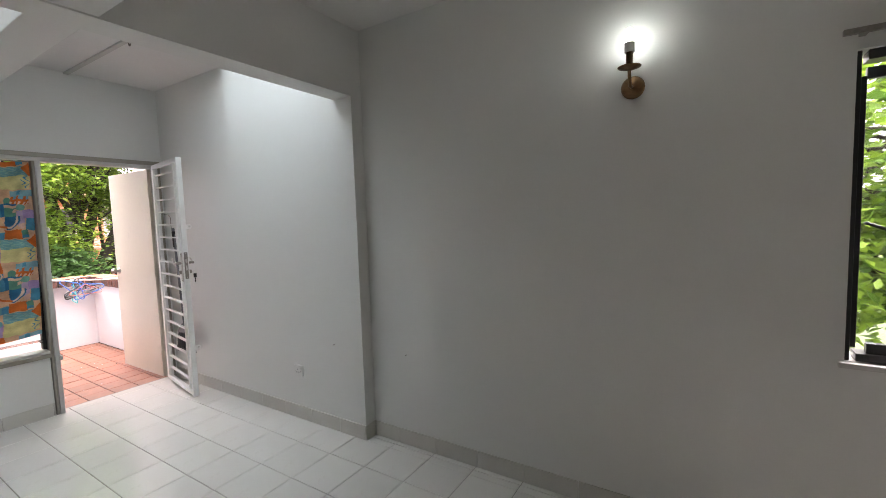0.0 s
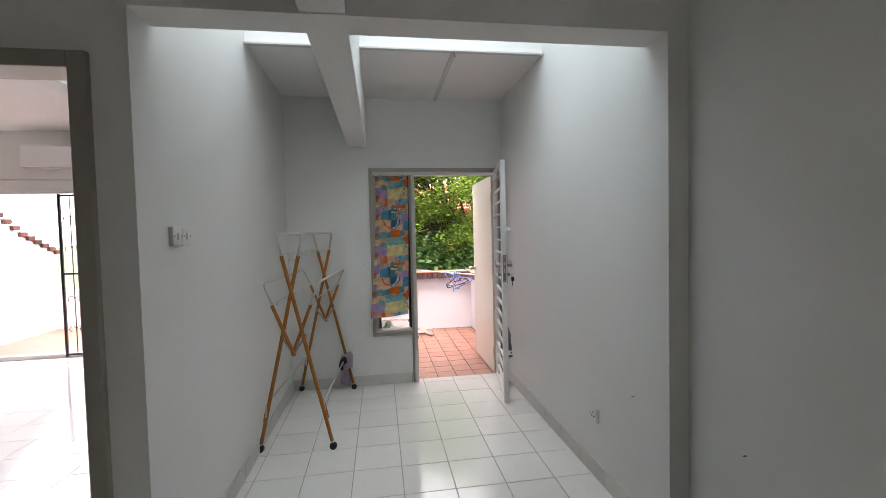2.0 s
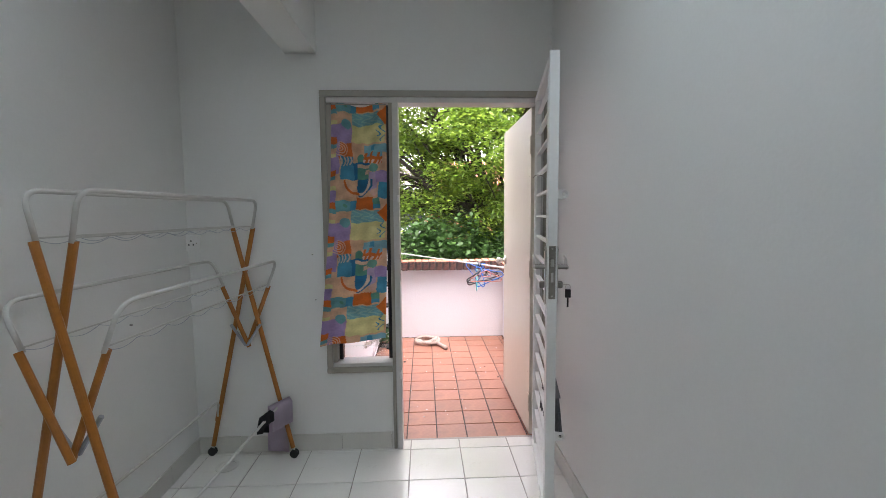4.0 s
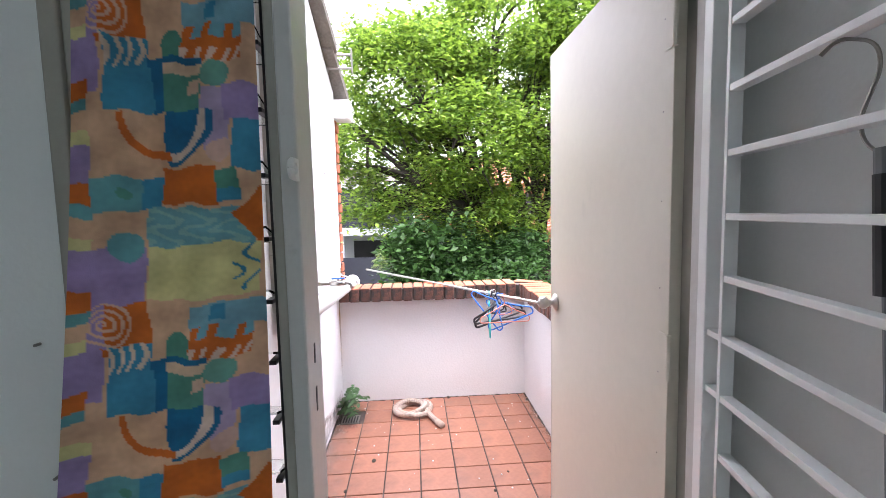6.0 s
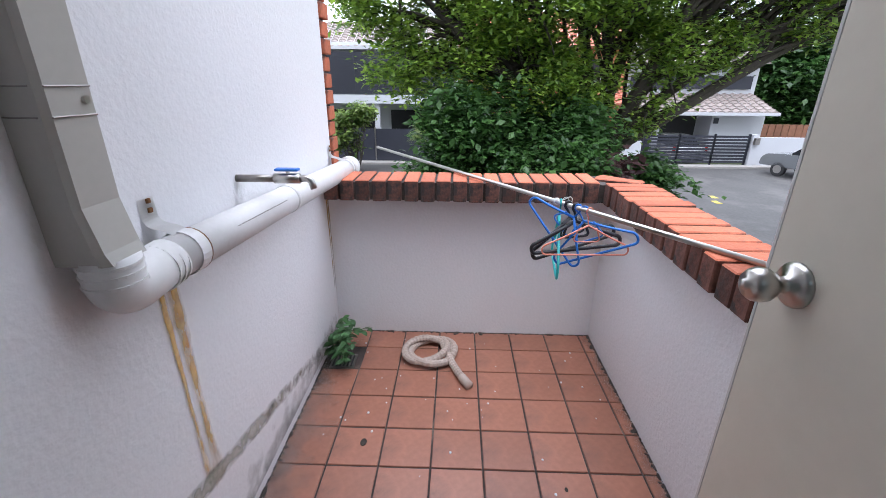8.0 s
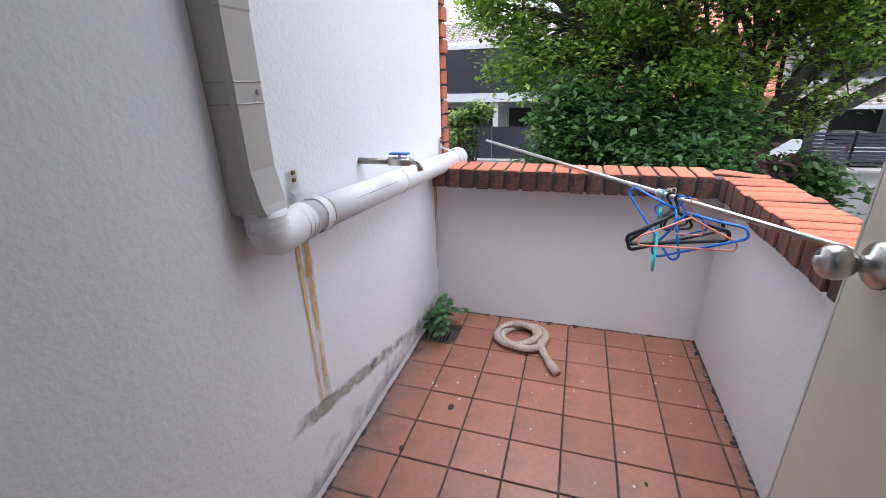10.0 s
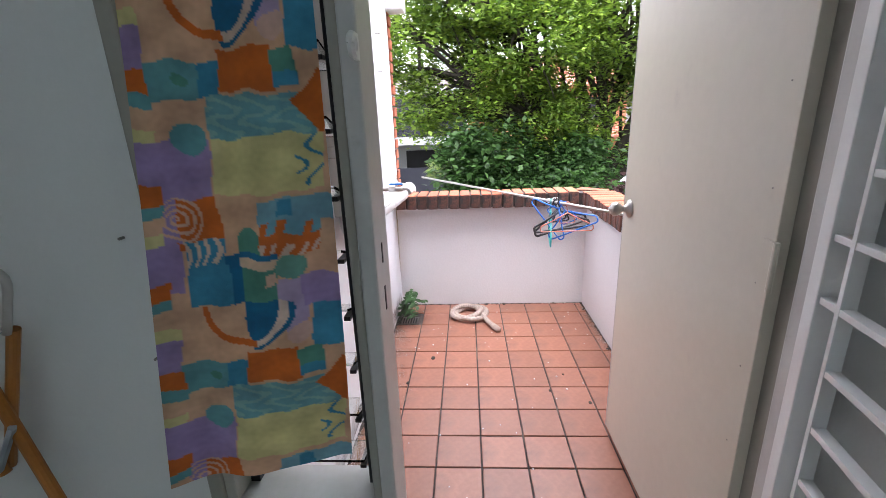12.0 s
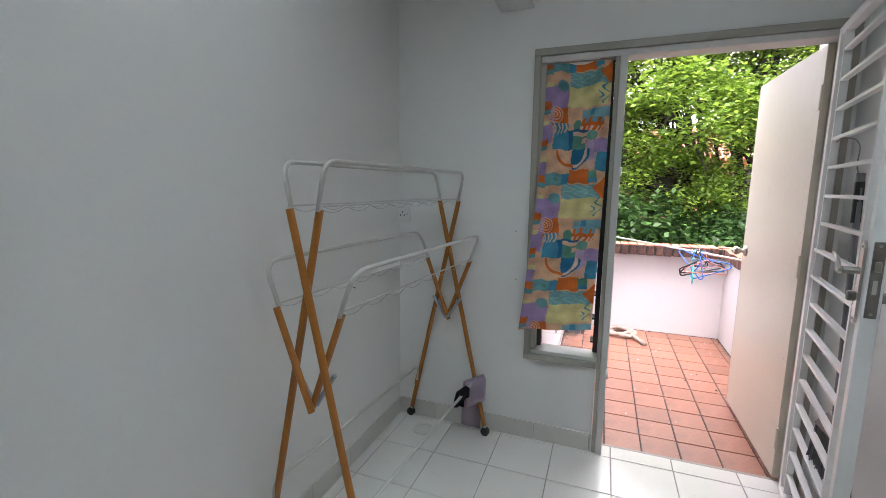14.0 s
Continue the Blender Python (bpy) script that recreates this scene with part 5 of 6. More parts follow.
        tagged(put("joint_dirt", bm, MORTAR), "dark crumbling dirt along the wall joint", "dirt", kind="stuff")
    bm = bmesh.new()
    for i in range(70):
        x, y = rnd.uniform(-6.5, -4.6), rnd.uniform(0.75, 2.0)
        r = rnd.uniform(0.002, 0.006)
        bmesh.ops.create_icosphere(bm, subdivisions=1, radius=r, matrix=Matrix.Translation((x, y, Z_T + r * 0.3)) @ Matrix.Diagonal((1.3, 1, 0.5, 1)))
    tagged(put("paint_flakes", bm, RENDER), "small white paint flakes scattered on the tiles", "flakes", kind="stuff")
    for x, z in ((-5.43, 1.835), (-5.433, 1.645), (-6.24, 1.868), (-6.23, 1.657)):
        tagged(put("wall_nail", rod(bend([(x, 0.68, z), (x, 0.71, z), (x - 0.03, 0.712, z)], 0.005), 0.0025, 6), DARKSTEEL), "bent metal nail remaining in the rendered wall", "nail", "nails in the walls")


stains()

# ---- outdoors ----
GZ = -2.9
structure(put("ground", box(-400, 400, -400, 400, GZ - 0.5, GZ - 0.06), EARTH), "grassy ground reaching the horizon", "ground")
structure(put("road", box(-27.6, -14.5, -120, 120, GZ - 0.06, GZ), ASPHALT), "worn grey asphalt road", "road")
structure(put("pavement", box(-28.4, -27.6, -120, 120, GZ - 0.06, GZ + 0.10), CONC), "pale concrete pavement with a kerb", "pavement")
structure(put("pavement_near", box(-14.5, -13.9, -120, 120, GZ - 0.06, GZ + 0.10), CONC), "pale concrete kerb strip", "pavement")
for k, (x, y) in enumerate(((-20.6, 11.2), (-21.4, 11.5))):
    structure(put("road_marking", box(x - 0.2, x + 0.2, y - 0.12, y + 0.12, GZ, GZ + 0.006), YELLOWLINE), "worn yellow painted road mark", "marking")


def leaves(centres, n_each, size, spread, seed, flat=0.3):
    """Many small folded leaves round the given twig ends, as arrays."""
    rng = np.random.default_rng(seed)
    c = np.repeat(np.asarray(centres), n_each, axis=0)
    n = len(c)
    p = c + rng.normal(0, 1, (n, 3)) * np.array([spread, spread, spread * 0.7])
    d = rng.normal(0, 1, (n, 3))
    d[:, 2] = d[:, 2] * flat - 0.25
    d /= np.linalg.norm(d, axis=1)[:, None]
    s = np.cross(d, rng.normal(0, 1, (n, 3)) * 0.32 + np.array([0, 0, 1.0]))
    s /= np.linalg.norm(s, axis=1)[:, None] + 1e-6
    nn = np.cross(s, d)
    l = size * rng.uniform(0.6, 1.25, n)[:, None]
    w = l * 0.3
    v = np.stack([p, p + d * l * 0.5 + s * w + nn * w * 0.35, p + d * l, p + d * l * 0.5 - s * w + nn * w * 0.35], axis=1).reshape(-1, 3)
    return v


def leaf_mesh(name, v, mat, parent, label=""):
    me = bpy.data.meshes.new(name)
    n = len(v) // 4
    me.vertices.add(n * 4)
    me.vertices.foreach_set("co", v.astype(np.float32).ravel())
    idx = np.arange(n * 4).reshape(-1, 4)
    tri = np.concatenate([idx[:, [0, 1, 2]], idx[:, [0, 2, 3]]], axis=1).reshape(-1)
    me.loops.add(n * 6)
    me.loops.foreach_set("vertex_index", tri.astype(np.int32))
    me.polygons.add(n * 2)
    me.polygons.foreach_set("loop_start", np.arange(0, n * 6, 3, dtype=np.int32))
    me.update(calc_edges=True)
    me.validate()
    me.materials.append(mat)
    ob = new(name, me)
    ob.parent = parent
    if label:
        ob["label"] = label
    return ob


def crown_points(blobs, n, seed, shell=0.55):
    """Twig ends in the outer part of several ellipsoids, with an uneven outline and gaps."""
    rng = np.random.default_rng(seed)
    out = []
    vol = np.array([b[3] * b[4] * b[5] for b in blobs]) ** 0.8
    for b, k in zip(blobs, (vol / vol.sum() * n).astype(int)):
        got = 0
        while got < k:
            d = rng.normal(0, 1, 3)
            d /= np.linalg.norm(d)
            r = rng.uniform(shell, 1.0) ** 0.6
            wob = 1 + 0.28 * noise.noise(Vector((d * 2.3 + np.array(b[:3]) * 0.7).tolist()))
            q = np.array(b[:3]) + d * r * wob * np.array(b[3:6])
            if noise.noise(Vector((q * 0.95).tolist())) + 0.7 * noise.noise(Vector((q * 2.3).tolist())) > 0.02:
                out.append(q)
                got += 1
            else:
                got += 0.15
    return np.array(out)


def limb(bm, a, b, r0, r1, seed, sag=0.25):
    rnd = random.Random(seed)
    a, b = Vector(a), Vector(b)
    L = (b - a).length
    k1 = a.lerp(b, 0.33) + Vector((rnd.uniform(-1, 1), rnd.uniform(-1, 1), rnd.uniform(0, 1))) * L * sag * 0.5
    k2 = a.lerp(b, 0.66) + Vector((rnd.uniform(-1, 1), rnd.uniform(-1, 1), rnd.uniform(0, 1))) * L * sag * 0.5
    pts = []
    for i in range(9):
        f = i / 8
        pts.append(a * (1 - f) ** 3 + k1 * 3 * f * (1 - f) ** 2 + k2 * 3 * f * f * (1 - f) + b * f ** 3)
    tube(bm, pts, r0, 8, False, r1)
    return pts


def tree(label, base, fork, blobs, n_twigs, n_leaves, size, seed, mat=LEAF, trunk_r=0.28, spread=0.22):
    e = tagged(empty("tree", *base), label, "tree")
    o = Vector(base)
    rnd = random.Random(seed)
    bm = bmesh.new()
    fk = Vector(fork) - o
    limb(bm, (0, 0, -0.1), fk, trunk_r * 1.25, trunk_r * 0.85, seed, 0.1)
    part("trunk", bm, BARK, e, "dark leaning trunk")
    bl = [(b[0] - o.x, b[1] - o.y, b[2] - o.z, *b[3:]) for b in blobs]
    tw = crown_points(bl, n_twigs, seed)
    for b in bl:
        bm = bmesh.new()
        c = Vector(b[:3])
        pts = limb(bm, fk, c + Vector((0, 0, b[5] * 0.2)), trunk_r * 0.6, trunk_r * 0.16, rnd.random())
        near = [Vector(p) for p in tw if (Vector(p) - c).length < max(b[3:6]) * 1.1]
        rnd.shuffle(near)
        for q in near[:26]:
            s = pts[rnd.randint(3, 8)]
            limb(bm, s, q, trunk_r * 0.2, 0.008, rnd.random(), 0.3)
        part("limb", bm, BARK, e)
    leaf_mesh("crown", leaves(tw, n_leaves, size, spread, seed), mat, e, "dense green leaves")
    return e


# the large street tree beyond the terrace; its crown is made of several boughs
tree("large spreading street tree with bright green leaves", (-15.6, 5.9, GZ), (-15.2, 4.7, -0.5),
     [(-14.5, 1.3, 4.6, 2.0, 2.1, 1.6), (-15.2, 3.6, 5.7, 2.2, 2.3, 1.5), (-14.2, 0.2, 3.0, 1.5, 1.4, 1.1), (-13.6, 2.4, 3.1, 1.5, 1.6, 1.2),
      (-15.0, 6.2, 5.5, 2.2, 2.1, 1.5), (-14.5, 4.6, 3.4, 1.7, 1.8, 1.2), (-14.8, 7.4, 4.0, 1.9, 2.0, 1.2), (-16.5, 9.6, 4.9, 2.2, 2.5, 1.6),
      (-14.2, 2.2, 1.5, 1.3, 1.6, 0.9), (-14.9, 9.0, 2.7, 1.0, 1.3, 0.5), (-15.4, 11.6, 3.6, 2.0, 2.2, 1.1), (-13.2, 8.4, 6.6, 2.0, 2.6, 1.3),
      (-15.0, 6.2, 2.0, 1.3, 1.3, 0.7), (-14.0, 0.4, 1.6, 0.9, 0.9, 0.6), (-14.8, 3.9, 1.4, 1.2, 1.1, 0.7), (-14.6, 5.6, 0.7, 0.7, 0.6, 0.4)], 4300, 46, 0.14, 11, LEAF, 0.28, 0.2)
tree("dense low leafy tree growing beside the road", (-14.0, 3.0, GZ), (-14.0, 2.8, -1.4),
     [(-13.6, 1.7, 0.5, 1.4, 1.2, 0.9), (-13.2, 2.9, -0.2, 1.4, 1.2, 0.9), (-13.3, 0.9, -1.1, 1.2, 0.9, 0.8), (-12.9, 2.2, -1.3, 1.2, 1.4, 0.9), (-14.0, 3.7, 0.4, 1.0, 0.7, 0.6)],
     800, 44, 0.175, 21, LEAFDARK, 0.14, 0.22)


def shrub(name, label, base, blobs, n, k, size, seed, mat):
    e = tagged(empty(name, *base), label, "shrub")
    o = Vector(base)
    bl = [(b[0] - o.x, b[1] - o.y, b[2] - o.z, *b[3:]) for b in blobs]
    tw = crown_points(bl, n, seed, 0.3)
    rnd = random.Random(seed)
    bm = bmesh.new()
    for q in list(tw)[:: max(1, len(tw) // 25)]:
        limb(bm, (rnd.uniform(-.15, .15), rnd.uniform(-.15, .15), -0.05), q, 0.03, 0.006, rnd.random())
    part("stems", bm, BARK, e)
    leaf_mesh("foliage", leaves(tw, k, size, 0.16, seed), mat, e)
    return e


shrub("shrub", "purple leaved shrub below the terrace", (-13.0, 4.2, GZ), [(-13.0, 4.2, -0.55, 0.6, 0.55, 0.6), (-13.0, 4.2, -1.5, 0.6, 0.5, 0.9)], 240, 24, 0.22, 31, LEAFPURPLE)
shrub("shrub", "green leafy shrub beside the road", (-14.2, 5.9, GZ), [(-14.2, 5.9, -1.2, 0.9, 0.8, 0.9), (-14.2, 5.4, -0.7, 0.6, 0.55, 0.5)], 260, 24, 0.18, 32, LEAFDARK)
shrub("shrub", "pale green frangipani shrub by the house fence", (-25.4, -3.6, GZ), [(-25.5, -3.9, -0.9, 0.9, 1.2, 1.0), (-25.2, -3.2, -0.3, 0.7, 0.7, 0.7)], 130, 24, 0.26, 33, PALM)
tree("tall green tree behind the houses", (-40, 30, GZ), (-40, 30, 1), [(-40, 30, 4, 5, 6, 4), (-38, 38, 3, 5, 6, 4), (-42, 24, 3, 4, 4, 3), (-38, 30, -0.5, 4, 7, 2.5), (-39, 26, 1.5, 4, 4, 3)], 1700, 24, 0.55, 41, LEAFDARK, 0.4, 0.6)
tree("green tree beside the living room window", (3.5, 9.5, GZ), (3.5, 9.5, 0.0), [(2.6, 9.0, 2.2, 2.6, 2, 1.8), (4.5, 9.6, 1.0, 2.2, 1.8, 1.5), (1.2, 10.5, 0.4, 2, 2, 1.6)], 700, 26, 0.26, 42, LEAF, 0.2)
tree("distant green tree further along the street", (-34, -14, GZ), (-34, -14, 1), [(-34, -14, 4, 4, 5, 3)], 400, 24, 0.5, 43, LEAF, 0.4, 0.6)


def palm():
    e = tagged(empty("palm_tree", -24.6, 0.1, GZ), "small fan palm with pale drooping leaves", "palm")
    part("trunk", rod([(0, 0, -0.05), (0.05, 0.05, 1.9)], 0.16, 10, 0.12), BARK, e)
    rnd = random.Random(6)
    for k in range(26):
        a = rnd.uniform(0, 6.28)
        up = rnd.uniform(-0.5, 1.2)
        bm = bmesh.new()
        c = Vector((0.05, 0.05, 1.9))
        d = Vector((math.cos(a), math.sin(a), up)).normalized()
        hub = c + d * 0.55
        tube(bm, [c, hub], 0.012, 4)
        s = d.cross(Vector((0, 0, 1))).normalized()
        u = s.cross(d)
        for i in range(13):
            b = (i - 6) / 6 * 1.25
            t = d * math.cos(b) + s * math.sin(b)
            tip = hub + t * 0.65 - Vector((0, 0, 0.2))
            w = u.cross(t).normalized() * 0.035
            bm.faces.new([bm.verts.new(v) for v in (hub, hub + t * 0.35 + w, tip, hub + t * 0.35 - w)])
        part("frond", bm, PALM, e)


palm()


def tiled_roof(parent, x0, x1, y0, y1, z0, z1, mat, course=0.34):
    """A sloping plane of lapped tiles, low at x0 and high at x1, joined into one part."""
    bm = bmesh.new()
    n = max(3, int(abs(x1 - x0) / course))
    m = max(3, int(abs(y1 - y0) / 0.45))
    for i in range(n):
        f, g = i / n, (i + 1) / n
        for j in range(m):
            ya, yb = y0 + (y1 - y0) * j / m, y0 + (y1 - y0) * (j + 1) / m - 0.03
            ym = (ya + yb) / 2
            xa, xb = x0 + (x1 - x0) * f, x0 + (x1 - x0) * g
            za, zb = z0 + (z1 - z0) * f + 0.06, z0 + (z1 - z0) * g
            v = [bm.verts.new(p) for p in ((xa, ya, za - 0.03), (xa, ym, za + 0.05), (xa, yb, za - 0.03), (xb, yb, zb - 0.03), (xb, ym, zb + 0.05), (xb, ya, zb - 0.03), (xa, ya, za - 0.09), (xa, yb, za - 0.09))]
            bm.faces.new((v[0], v[1], v[4], v[5]))
            bm.faces.new((v[1], v[2], v[3], v[4]))
            bm.faces.new((v[6], v[7], v[2], v[1], v[0]))
    return part("roof", bm, mat, parent, "lapped clay roof tiles")


def left_house():
    x = -28.5
    h = tagged(empty("house", x, -2.5, GZ), "white modern terrace house with a charcoal slatted balcony screen", "house")
    o = Vector((x, -2.5, GZ))

    def b(name, x0, x1, y0, y1, z0, z1, mat, lab=""):
        return part(name, box(x0 - o.x, x1 - o.x, y0 - o.y, y1 - o.y, z0 - o.z, z1 - o.z), mat, h, lab)
    b("wall", -38, -31.5, -9, 1.2, GZ, 3.4, HWALL, "white painted wall")
    b("slab", -31.5, -28.6, -9, 1.2, 0.18, 0.62, HWALL, "white balcony slab")
    b("roof_slab", -31.5, -28.9, -9, 1.2, 2.85, 3.0, HWALL)
    for y in (-9, -3.2, 0.9):
        b("column", -29.1, -28.8, y, y + 0.28, GZ, 0.18, HWALL)
    b("dark_opening", -31.52, -31.45, -8.6, -3.6, GZ + 0.1, -0.3, DARKIN, "dark glazed opening")
    b("dark_opening", -31.52, -31.45, -2.7, 0.6, GZ + 0.1, -0.3, DARKIN, "dark glazed opening")
    n = 26
    for i in range(n):
        z = 0.64 + (2.72 - 0.64) * (i + 0.5) / n
        b("slat", -28.72, -28.66, -9, 1.15, z - 0.034, z + 0.026, SLATE)
    b("screen_back", -28.80, -28.76, -9, 1.15, 0.64, 2.72, SLATE, "charcoal screen backing")
    for y in (-6.6, -4.2, -1.8, 0.6):
        b("screen_post", -28.66, -28.62, y, y + 0.07, 0.64, 2.72, SLATE)
    b("fence_post", -28.3, -28.1, -0.15, 0.1, GZ, -0.95, HWALL)
    for y0 in (-9.0, -6.05, -3.1):
        p = b("fence_panel", -28.22, -28.19, y0, y0 + 2.9, GZ + 0.12, -1.08, SLATE, "dark glazed fence panel")
    for y in (-6.1, -3.15):
        b("fence_stile", -28.24, -28.16, y, y + 0.07, GZ, -1.02, DARKSTEEL)
    roof = tiled_roof(h, -31.2 - o.x, -35 - o.x, -9 - o.y, 1.2 - o.y, 3.05 - o.z, 4.8 - o.z, ROOF)
    roof2 = tiled_roof(h, -30.5 - o.x, -35 - o.x, -14 - o.y, -9.2 - o.y, 2.4 - o.z, 4.8 - o.z, ROOFRED)


left_house()


def middle_house():
    x = -29.0
    h = tagged(empty("house", x, 6.5, GZ), "orange rendered house with red tile roofs behind the tree", "house")
    o = Vector((x, 6.5, GZ))

    def b(name, x0, x1, y0, y1, z0, z1, mat, lab=""):
        return part(name, box(x0 - o.x, x1 - o.x, y0 - o.y, y1 - o.y, z0 - o.z, z1 - o.z), mat, h, lab)
    b("wall", -38, -31, 1.3, 10.8, GZ, 3.2, ORBRICK, "orange painted wall")
    b("porch_wall", -31, -29.5, 1.3, 1.5, GZ, 0.2, HWALL)
    for y in (2.6, 5.2, 7.8):
        w = b("window", -31.02, -30.95, y, y + 1.6, 1.1, 2.5, DARKIN, "dark glazed window")
        part("window_frame", box(-31.0 - o.x, -30.9 - o.x, y - 0.06 - o.y, y - o.y, 1.04 - o.z, 2.56 - o.z), HWALL, w)
        part("window_frame", box(-31.0 - o.x, -30.9 - o.x, y + 1.6 - o.y, y + 1.66 - o.y, 1.04 - o.z, 2.56 - o.z), HWALL, w)
    # no recess here: a dark sheet paints the porch's shade on the wall
    b("shade_sheet", -31.02, -30.95, 2.4, 9.6, GZ + 0.1, -0.4, DARKIN, "flat dark sheet painting the shade inside the porch")
    b("fence", -28.3, -28.15, 1.4, 10.6, GZ, -1.5, HWALL, "white garden wall")
    tiled_roof(h, -28.9 - o.x, -31.0 - o.x, 1.3 - o.y, 10.8 - o.y, 0.25 - o.z, 1.0 - o.z, ROOFRED)
    tiled_roof(h, -30.4 - o.x, -35.0 - o.x, 1.3 - o.y, 10.8 - o.y, 3.1 - o.z, 5.4 - o.z, ROOFRED)


middle_house()


def right_house():
    x = -29.0
    h = tagged(empty("house", x, 15.0, GZ), "white two-storey house with grey tile roofs and a black slatted gate", "house")
    o = Vector((x, 15.0, GZ))

    def b(name, x0, x1, y0, y1, z0, z1, mat, lab=""):
        return part(name, box(x0 - o.x, x1 - o.x, y0 - 1.7 - o.y, y1 - 1.7 - o.y, z0 - o.z, z1 - o.z), mat, h, lab)
    b("wall", -38, -31.5, 12.6, 20.2, GZ, 2.6, HWALL, "white painted wall")
    b("garage_wall", -31.5, -30.0, 17.3, 20.2, GZ, -0.25, HWALL)
    b("garage_pier", -30.3, -30.0, 14.2, 14.5, GZ, -0.25, HWALL)
    # dark sheet on the closed wall, painting the garage's unlit inside
    b("shade_sheet", -31.52, -31.45, 12.8, 17.2, GZ + 0.1, -0.5, DARKIN, "flat dark sheet painting the shade inside the garage")
    b("upper_screen", -31.45, -31.40, 13.0, 19.9, 1.0, 1.7, SLATE, "charcoal slatted window screen")
    b("wall_lamp", -30.0, -29.92, 17.4, 17.65, -0.8, -0.5, SLATE)
    tiled_roof(h, -28.9 - o.x, -31.5 - o.x, 10.9 - o.y, 18.5 - o.y, -0.15 - o.z, 0.75 - o.z, ROOF)
    tiled_roof(h, -30.6 - o.x, -35.0 - o.x, 10.9 - o.y, 18.5 - o.y, 2.35 - o.z, 4.4 - o.z, ROOF)
    b("fascia", -28.95, -28.85, 12.6, 20.2, -0.30, -0.14, HWALL)
    b("fence_wall", -28.4, -28.2, 18.9, 26.0, GZ, -1.35, HWALL, "white garden wall")
    b("gate_pier", -28.4, -28.1, 18.6, 18.9, GZ, -1.2, HWALL)
    b("letter_box", -28.1, -27.95, 18.65, 18.9, -1.7, -1.35, DARKSTEEL)
    b("low_wall", -28.4, -28.2, 11.4, 12.9, GZ, -1.6, HWALL)
    for k in range(9):
        z = GZ + 0.2 + k * 0.165
        b("gate_slat", -28.25, -28.2, 13.0, 18.5, z, z + 0.115, SLATE)
    for y in (12.95, 14.8, 16.65, 18.45):
        b("gate_post", -28.28, -28.2, y, y + 0.1, GZ + 0.05, GZ + 1.72, SLATE)
    for k in range(14):
        b("timber_board", -31.0, -30.95, 20.8 + k * 0.4, 21.16 + k * 0.4, GZ, -0.9, WOODFENCE)


right_house()


def car(name, label, x, y, rz, paint, truck=False):
    e = tagged(empty(name, x, y, GZ, rz), label, "car")
    L, W = (5.2, 1.85) if truck else (4.4, 1.75)
    if truck:
        prof = [(-2.55, 0.45), (-2.6, 0.9), (-2.5, 1.05), (-0.75, 1.08), (-0.6, 1.12), (1.2, 1.1), (2.3, 1.0), (2.55, 0.8), (2.6, 0.45)]
        cab = [(-2.5, 1.05), (-2.35, 1.72), (0.5, 1.74), (1.25, 1.1)]
    else:
        prof = [(-2.15, 0.4), (-2.2, 0.75), (-2.05, 0.95), (-1.5, 0.98), (1.0, 0.95), (1.9, 0.82), (2.15, 0.65), (2.2, 0.4)]
        cab = [(-1.75, 0.95), (-1.2, 1.4), (0.3, 1.45), (1.15, 0.95)]

    def slab(p, w, top=1.0):
        bm = bmesh.new()
        a = [bm.verts.new((px, -w * (1 if k in (0, len(p) - 1) else top), pz)) for k, (px, pz) in enumerate(p)]
        b = [bm.verts.new((px, w * (1 if k in (0, len(p) - 1) else top), pz)) for k, (px, pz) in enumerate(p)]
        bm.faces.new(a)
        bm.faces.new(b[::-1])
        for i in range(len(p)):
            j = (i + 1) % len(p)
            bm.faces.new((a[j], a[i], b[i], b[j]))
        bmesh.ops.recalc_face_normals(bm, faces=bm.faces)
        bmesh.ops.bevel(bm, geom=bm.edges[:], offset=0.04, segments=2, affect="EDGES")
        return bm
    part("body", slab(prof, W / 2), paint, e)
    cabin = part("cabin", slab(cab, W / 2 - 0.08, 0.88), CARGLASS, e, "dark tinted glazing")
    top = [c for c in cab[1:3]]
    part("roof", box(top[0][0] - 0.02, top[1][0] + 0.02, -W / 2 * 0.78, W / 2 * 0.78, top[0][1] - 0.01, top[1][1] + 0.03, 0.03), paint, cabin)
    for sx in (-0.31 * L, 0.31 * L):
        for sy in (-1, 1):
            bm = bmesh.new()
            lathe(bm, [(0.2, -0.1), (0.33, -0.1), (0.34, -0.08), (0.34, 0.08), (0.33, 0.1), (0.2, 0.1)], (sx, sy * (W / 2 - 0.1), 0.34), (0, 1, 0), 20)
            t = part("wheel", bm, BLACKRUB, e)
            bm = bmesh.new()
            lathe(bm, [(0.2, -0.102), (0.2, 0.102)], (sx, sy * (W / 2 - 0.1), 0.34), (0, 1, 0), 16)
            part("rim", bm, STEEL, t)
    for sy in (-1, 1):
        part("tail_lamp", box(-L / 2 - 0.01, -L / 2 + 0.12, sy * W / 2 * 0.98 - 0.09, sy * W / 2 * 0.98 + 0.02, 0.72, 1.0, 0.01), REDLAMP, e, "red tail lamp")
    part("number_plate", box(-L / 2 - 0.03, -L / 2 - 0.01, -0.25, 0.25, 0.6, 0.72, 0.003), CARWHITE, e)
    return e


car("pickup_truck", "grey pickup truck parked at the roadside", -24.6, 18.3, 200, CARGREY, True)
car("car", "white car parked in the garage", -30.6, 13.9, 180, CARWHITE)
car("car", "grey car parked in the white house's porch", -30.6, -1.4, 180, CARGREY)


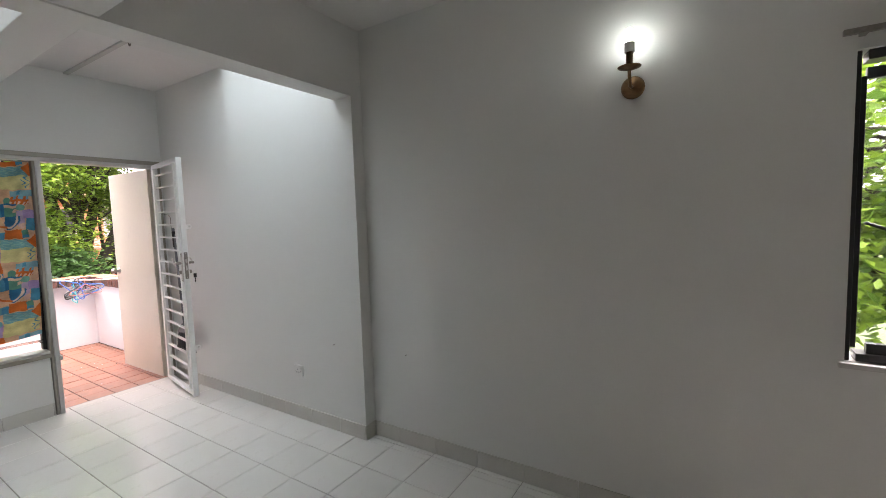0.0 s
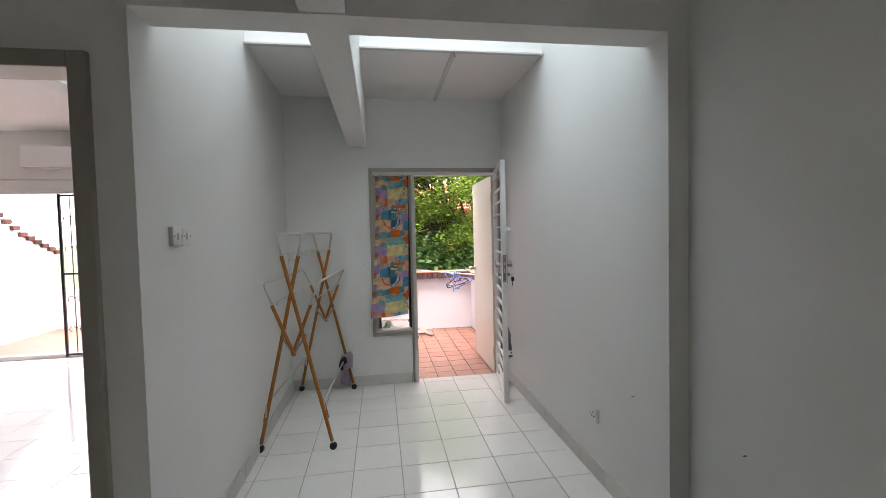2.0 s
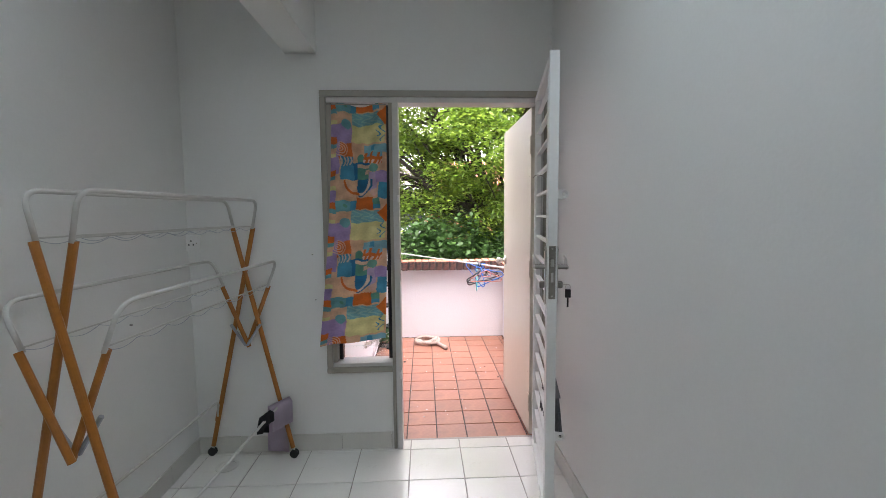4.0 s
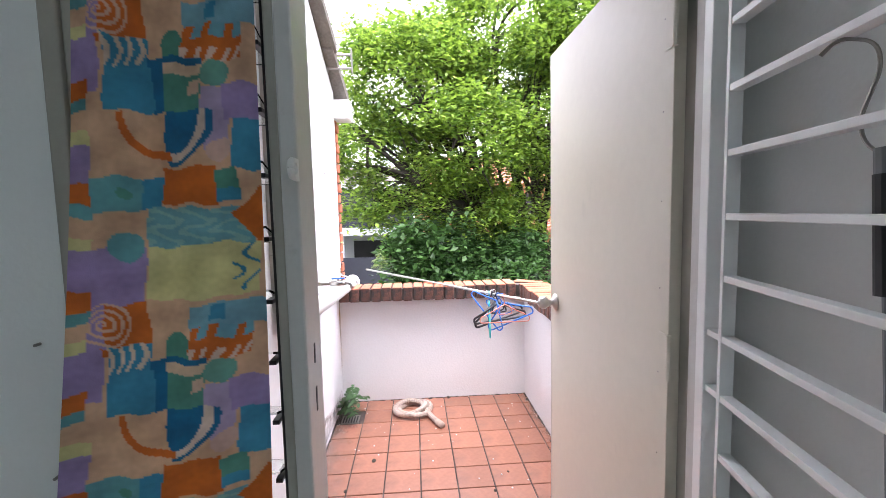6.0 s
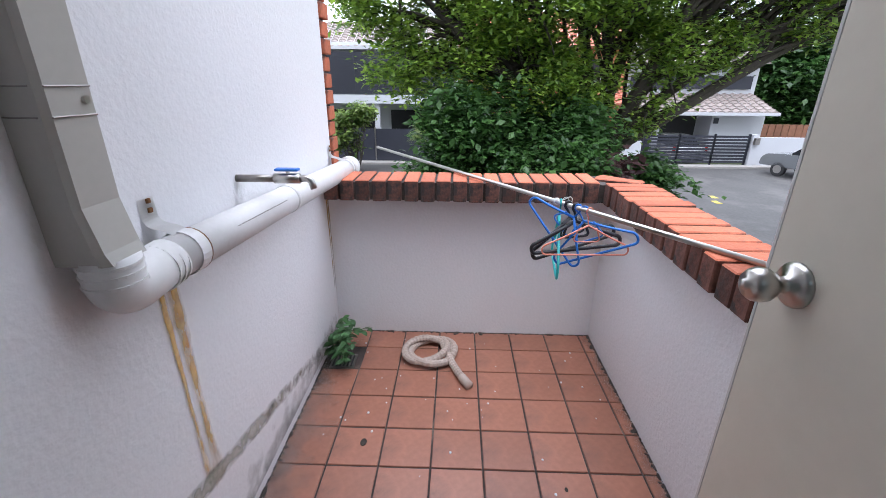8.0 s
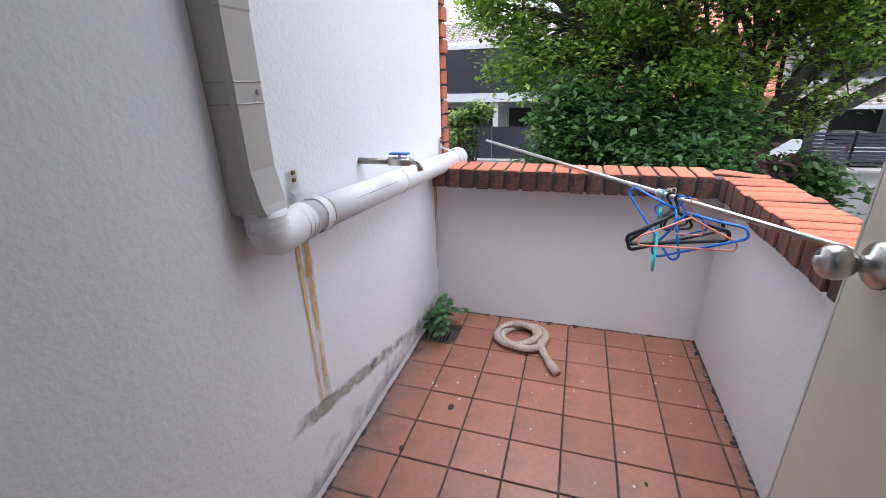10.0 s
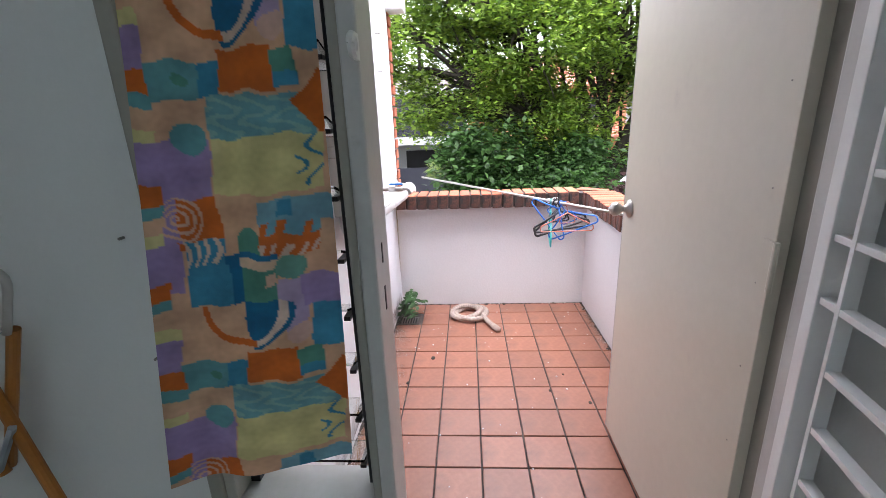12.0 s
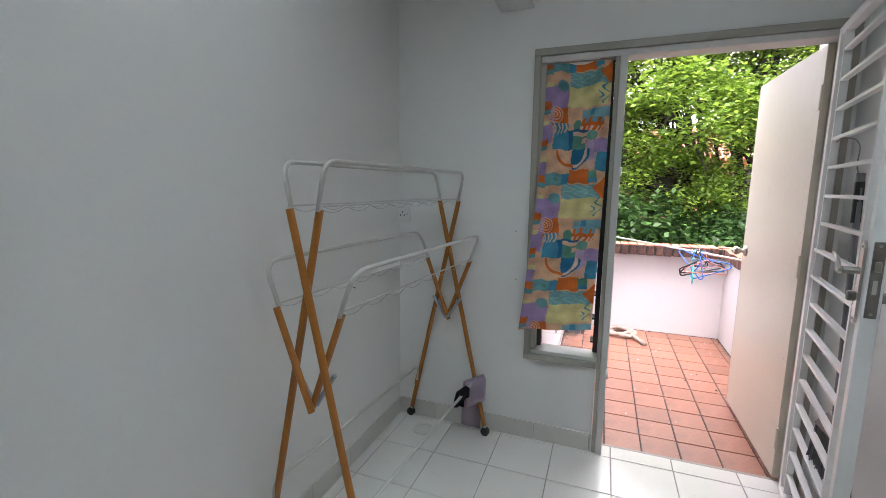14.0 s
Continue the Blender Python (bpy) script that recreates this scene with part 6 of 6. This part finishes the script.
def mesh_fence():
    e = tagged(empty("wire_fence", 2.0, 7.5, GZ), "grey steel fence in front of the trees", "fence")
    for k in range(5):
        part("post", rod([(-4 + k * 2, 0, 0), (-4 + k * 2, 0, 1.6)], 0.04, 8), GALV, e)
    for z in (0.3, 0.7, 1.1, 1.55):
        part("rail", rod([(-4, 0, z), (4, 0, z)], 0.02, 6), GALV, e)


mesh_fence()

# ---- pieces of floors, coping and piers ----


def tile_mesh(name, w, l, mat, h=0.006, bev=0.002):
    bm = box(-w / 2, w / 2, -l / 2, l / 2, -h, 0.0)
    top = [e for e in bm.edges if all(v.co.z > -1e-6 for v in e.verts)]
    bmesh.ops.bevel(bm, geom=top, offset=bev, segments=1, affect="EDGES")
    me = bpy.data.meshes.new(name)
    bm.to_mesh(me)
    bm.free()
    me.materials.append(mat)
    return me


def tiling(parent, name, x0, x1, y0, y1, ox, oy, px, py, joint, z, mat, rnd, lift, skip=None):
    cache = {}
    i0, i1 = math.floor((x0 - ox) / px), math.ceil((x1 - ox) / px)
    j0, j1 = math.floor((y0 - oy) / py), math.ceil((y1 - oy) / py)
    for i in range(i0, i1):
        for j in range(j0, j1):
            a, b = max(x0, ox + i * px + joint / 2), min(x1, ox + (i + 1) * px - joint / 2)
            c, d = max(y0, oy + j * py + joint / 2), min(y1, oy + (j + 1) * py - joint / 2)
            if b - a < 0.012 or d - c < 0.012 or (skip and skip((a + b) / 2, (c + d) / 2)):
                continue
            key = (round(b - a, 3), round(d - c, 3))
            if key not in cache:
                cache[key] = tile_mesh(name, b - a, d - c, mat)
            shared(name, cache[key], parent, (a + b) / 2, (c + d) / 2, z + rnd.uniform(-lift, lift), 0, rnd.uniform(-lift, lift) * 2.2, rnd.uniform(-lift, lift) * 2.2)


rt = random.Random(17)
tiling(floor, "floor_tile", -4.325, -0.55, Y_LEFT, Y_RIGHT, -2.178, 1.085, 0.292, 0.292, 0.004, 0.0, TILE, rt, 0.0004)
tiling(floor, "floor_tile", -1.79, -0.55, Y_RIGHT, Y_ROOM, -2.178, 1.085, 0.292, 0.292, 0.004, 0.0, TILE, rt, 0.0004)
tiling(floor, "floor_tile", -1.79, -0.55, -1.6, Y_LEFT, -2.178, 1.085, 0.292, 0.292, 0.004, 0.0, TILE, rt, 0.0004)
tiling(terrace, "terrace_tile", -6.577, -4.335, 0.683, 2.064, -5.672, 1.055, 0.187, 0.191, 0.007, Z_T, TERRA, rt, 0.0008,
       lambda x, y: abs(x + 6.29) < 0.06 and abs(y - 0.775) < 0.06)


def far_tiles(parent, x0, x1, y0, y1, ox, oy, p):
    vs, fs = [], []
    for i in range(math.floor((x0 - ox) / p), math.ceil((x1 - ox) / p)):
        for j in range(math.floor((y0 - oy) / p), math.ceil((y1 - oy) / p)):
            a, b = max(x0, ox + i * p + 0.002), min(x1, ox + (i + 1) * p - 0.002)
            c, d = max(y0, oy + j * p + 0.002), min(y1, oy + (j + 1) * p - 0.002)
            if b - a < 0.01 or d - c < 0.01:
                continue
            k = len(vs)
            vs += [(a, c, 0), (b, c, 0), (b, d, 0), (a, d, 0), (a, c, -0.005), (b, c, -0.005), (b, d, -0.005), (a, d, -0.005)]
            fs += [(k, k + 1, k + 2, k + 3), (k, k + 4, k + 5, k + 1), (k + 1, k + 5, k + 6, k + 2), (k + 2, k + 6, k + 7, k + 3), (k + 3, k + 7, k + 4, k)]
    me = bpy.data.meshes.new("tiles")
    me.from_pydata(vs, [], fs)
    me.materials.append(TILE)
    ob = new("tiles", me)
    ob.parent = parent
    ob["kind"] = "stuff"


far_tiles(floor, -0.55, 3.0, -3.0, 2.0, -2.178, 1.085, 0.292)
far_tiles(bpy.data.objects["floor_bedroom"], -6.05, -1.79, -5.0, -0.27, -2.178, 1.085, 0.292)

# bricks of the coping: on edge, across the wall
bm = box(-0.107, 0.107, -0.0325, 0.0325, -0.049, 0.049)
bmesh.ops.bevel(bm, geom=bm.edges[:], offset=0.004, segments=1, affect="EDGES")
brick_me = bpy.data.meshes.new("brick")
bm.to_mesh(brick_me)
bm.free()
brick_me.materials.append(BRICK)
brick_me.materials.append(DARKBRICK)
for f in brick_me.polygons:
    f.material_index = 1 if f.normal.z < 0.5 else 0      # darker material on every face that doesn't look up
rb = random.Random(23)
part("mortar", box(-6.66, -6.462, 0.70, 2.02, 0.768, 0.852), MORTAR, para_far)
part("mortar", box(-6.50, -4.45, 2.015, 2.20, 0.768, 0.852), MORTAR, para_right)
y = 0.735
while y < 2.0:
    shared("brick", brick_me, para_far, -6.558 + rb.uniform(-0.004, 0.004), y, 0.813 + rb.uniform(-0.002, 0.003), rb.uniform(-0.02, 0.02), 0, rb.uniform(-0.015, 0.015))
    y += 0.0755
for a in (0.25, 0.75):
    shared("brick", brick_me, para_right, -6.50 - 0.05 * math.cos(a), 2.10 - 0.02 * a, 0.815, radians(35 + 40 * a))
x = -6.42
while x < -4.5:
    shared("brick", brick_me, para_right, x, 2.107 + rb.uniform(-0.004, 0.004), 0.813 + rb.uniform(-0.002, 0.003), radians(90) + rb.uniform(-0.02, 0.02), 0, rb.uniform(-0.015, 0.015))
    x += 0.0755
bm = box(-0.05, 0.05, -0.105, 0.105, -0.0325, 0.0325)
bmesh.ops.bevel(bm, geom=bm.edges[:], offset=0.004, segments=1, affect="EDGES")
pier_me = bpy.data.meshes.new("brick")
bm.to_mesh(pier_me)
bm.free()
pier_me.materials.append(BRICK)
z = -0.6
while z < 2.18:
    shared("brick", pier_me, brick_end, -6.757 + rb.uniform(-0.012, 0.004), 0.582 + rb.uniform(-0.006, 0.008), z, rb.uniform(-0.03, 0.03))
    z += 0.0755
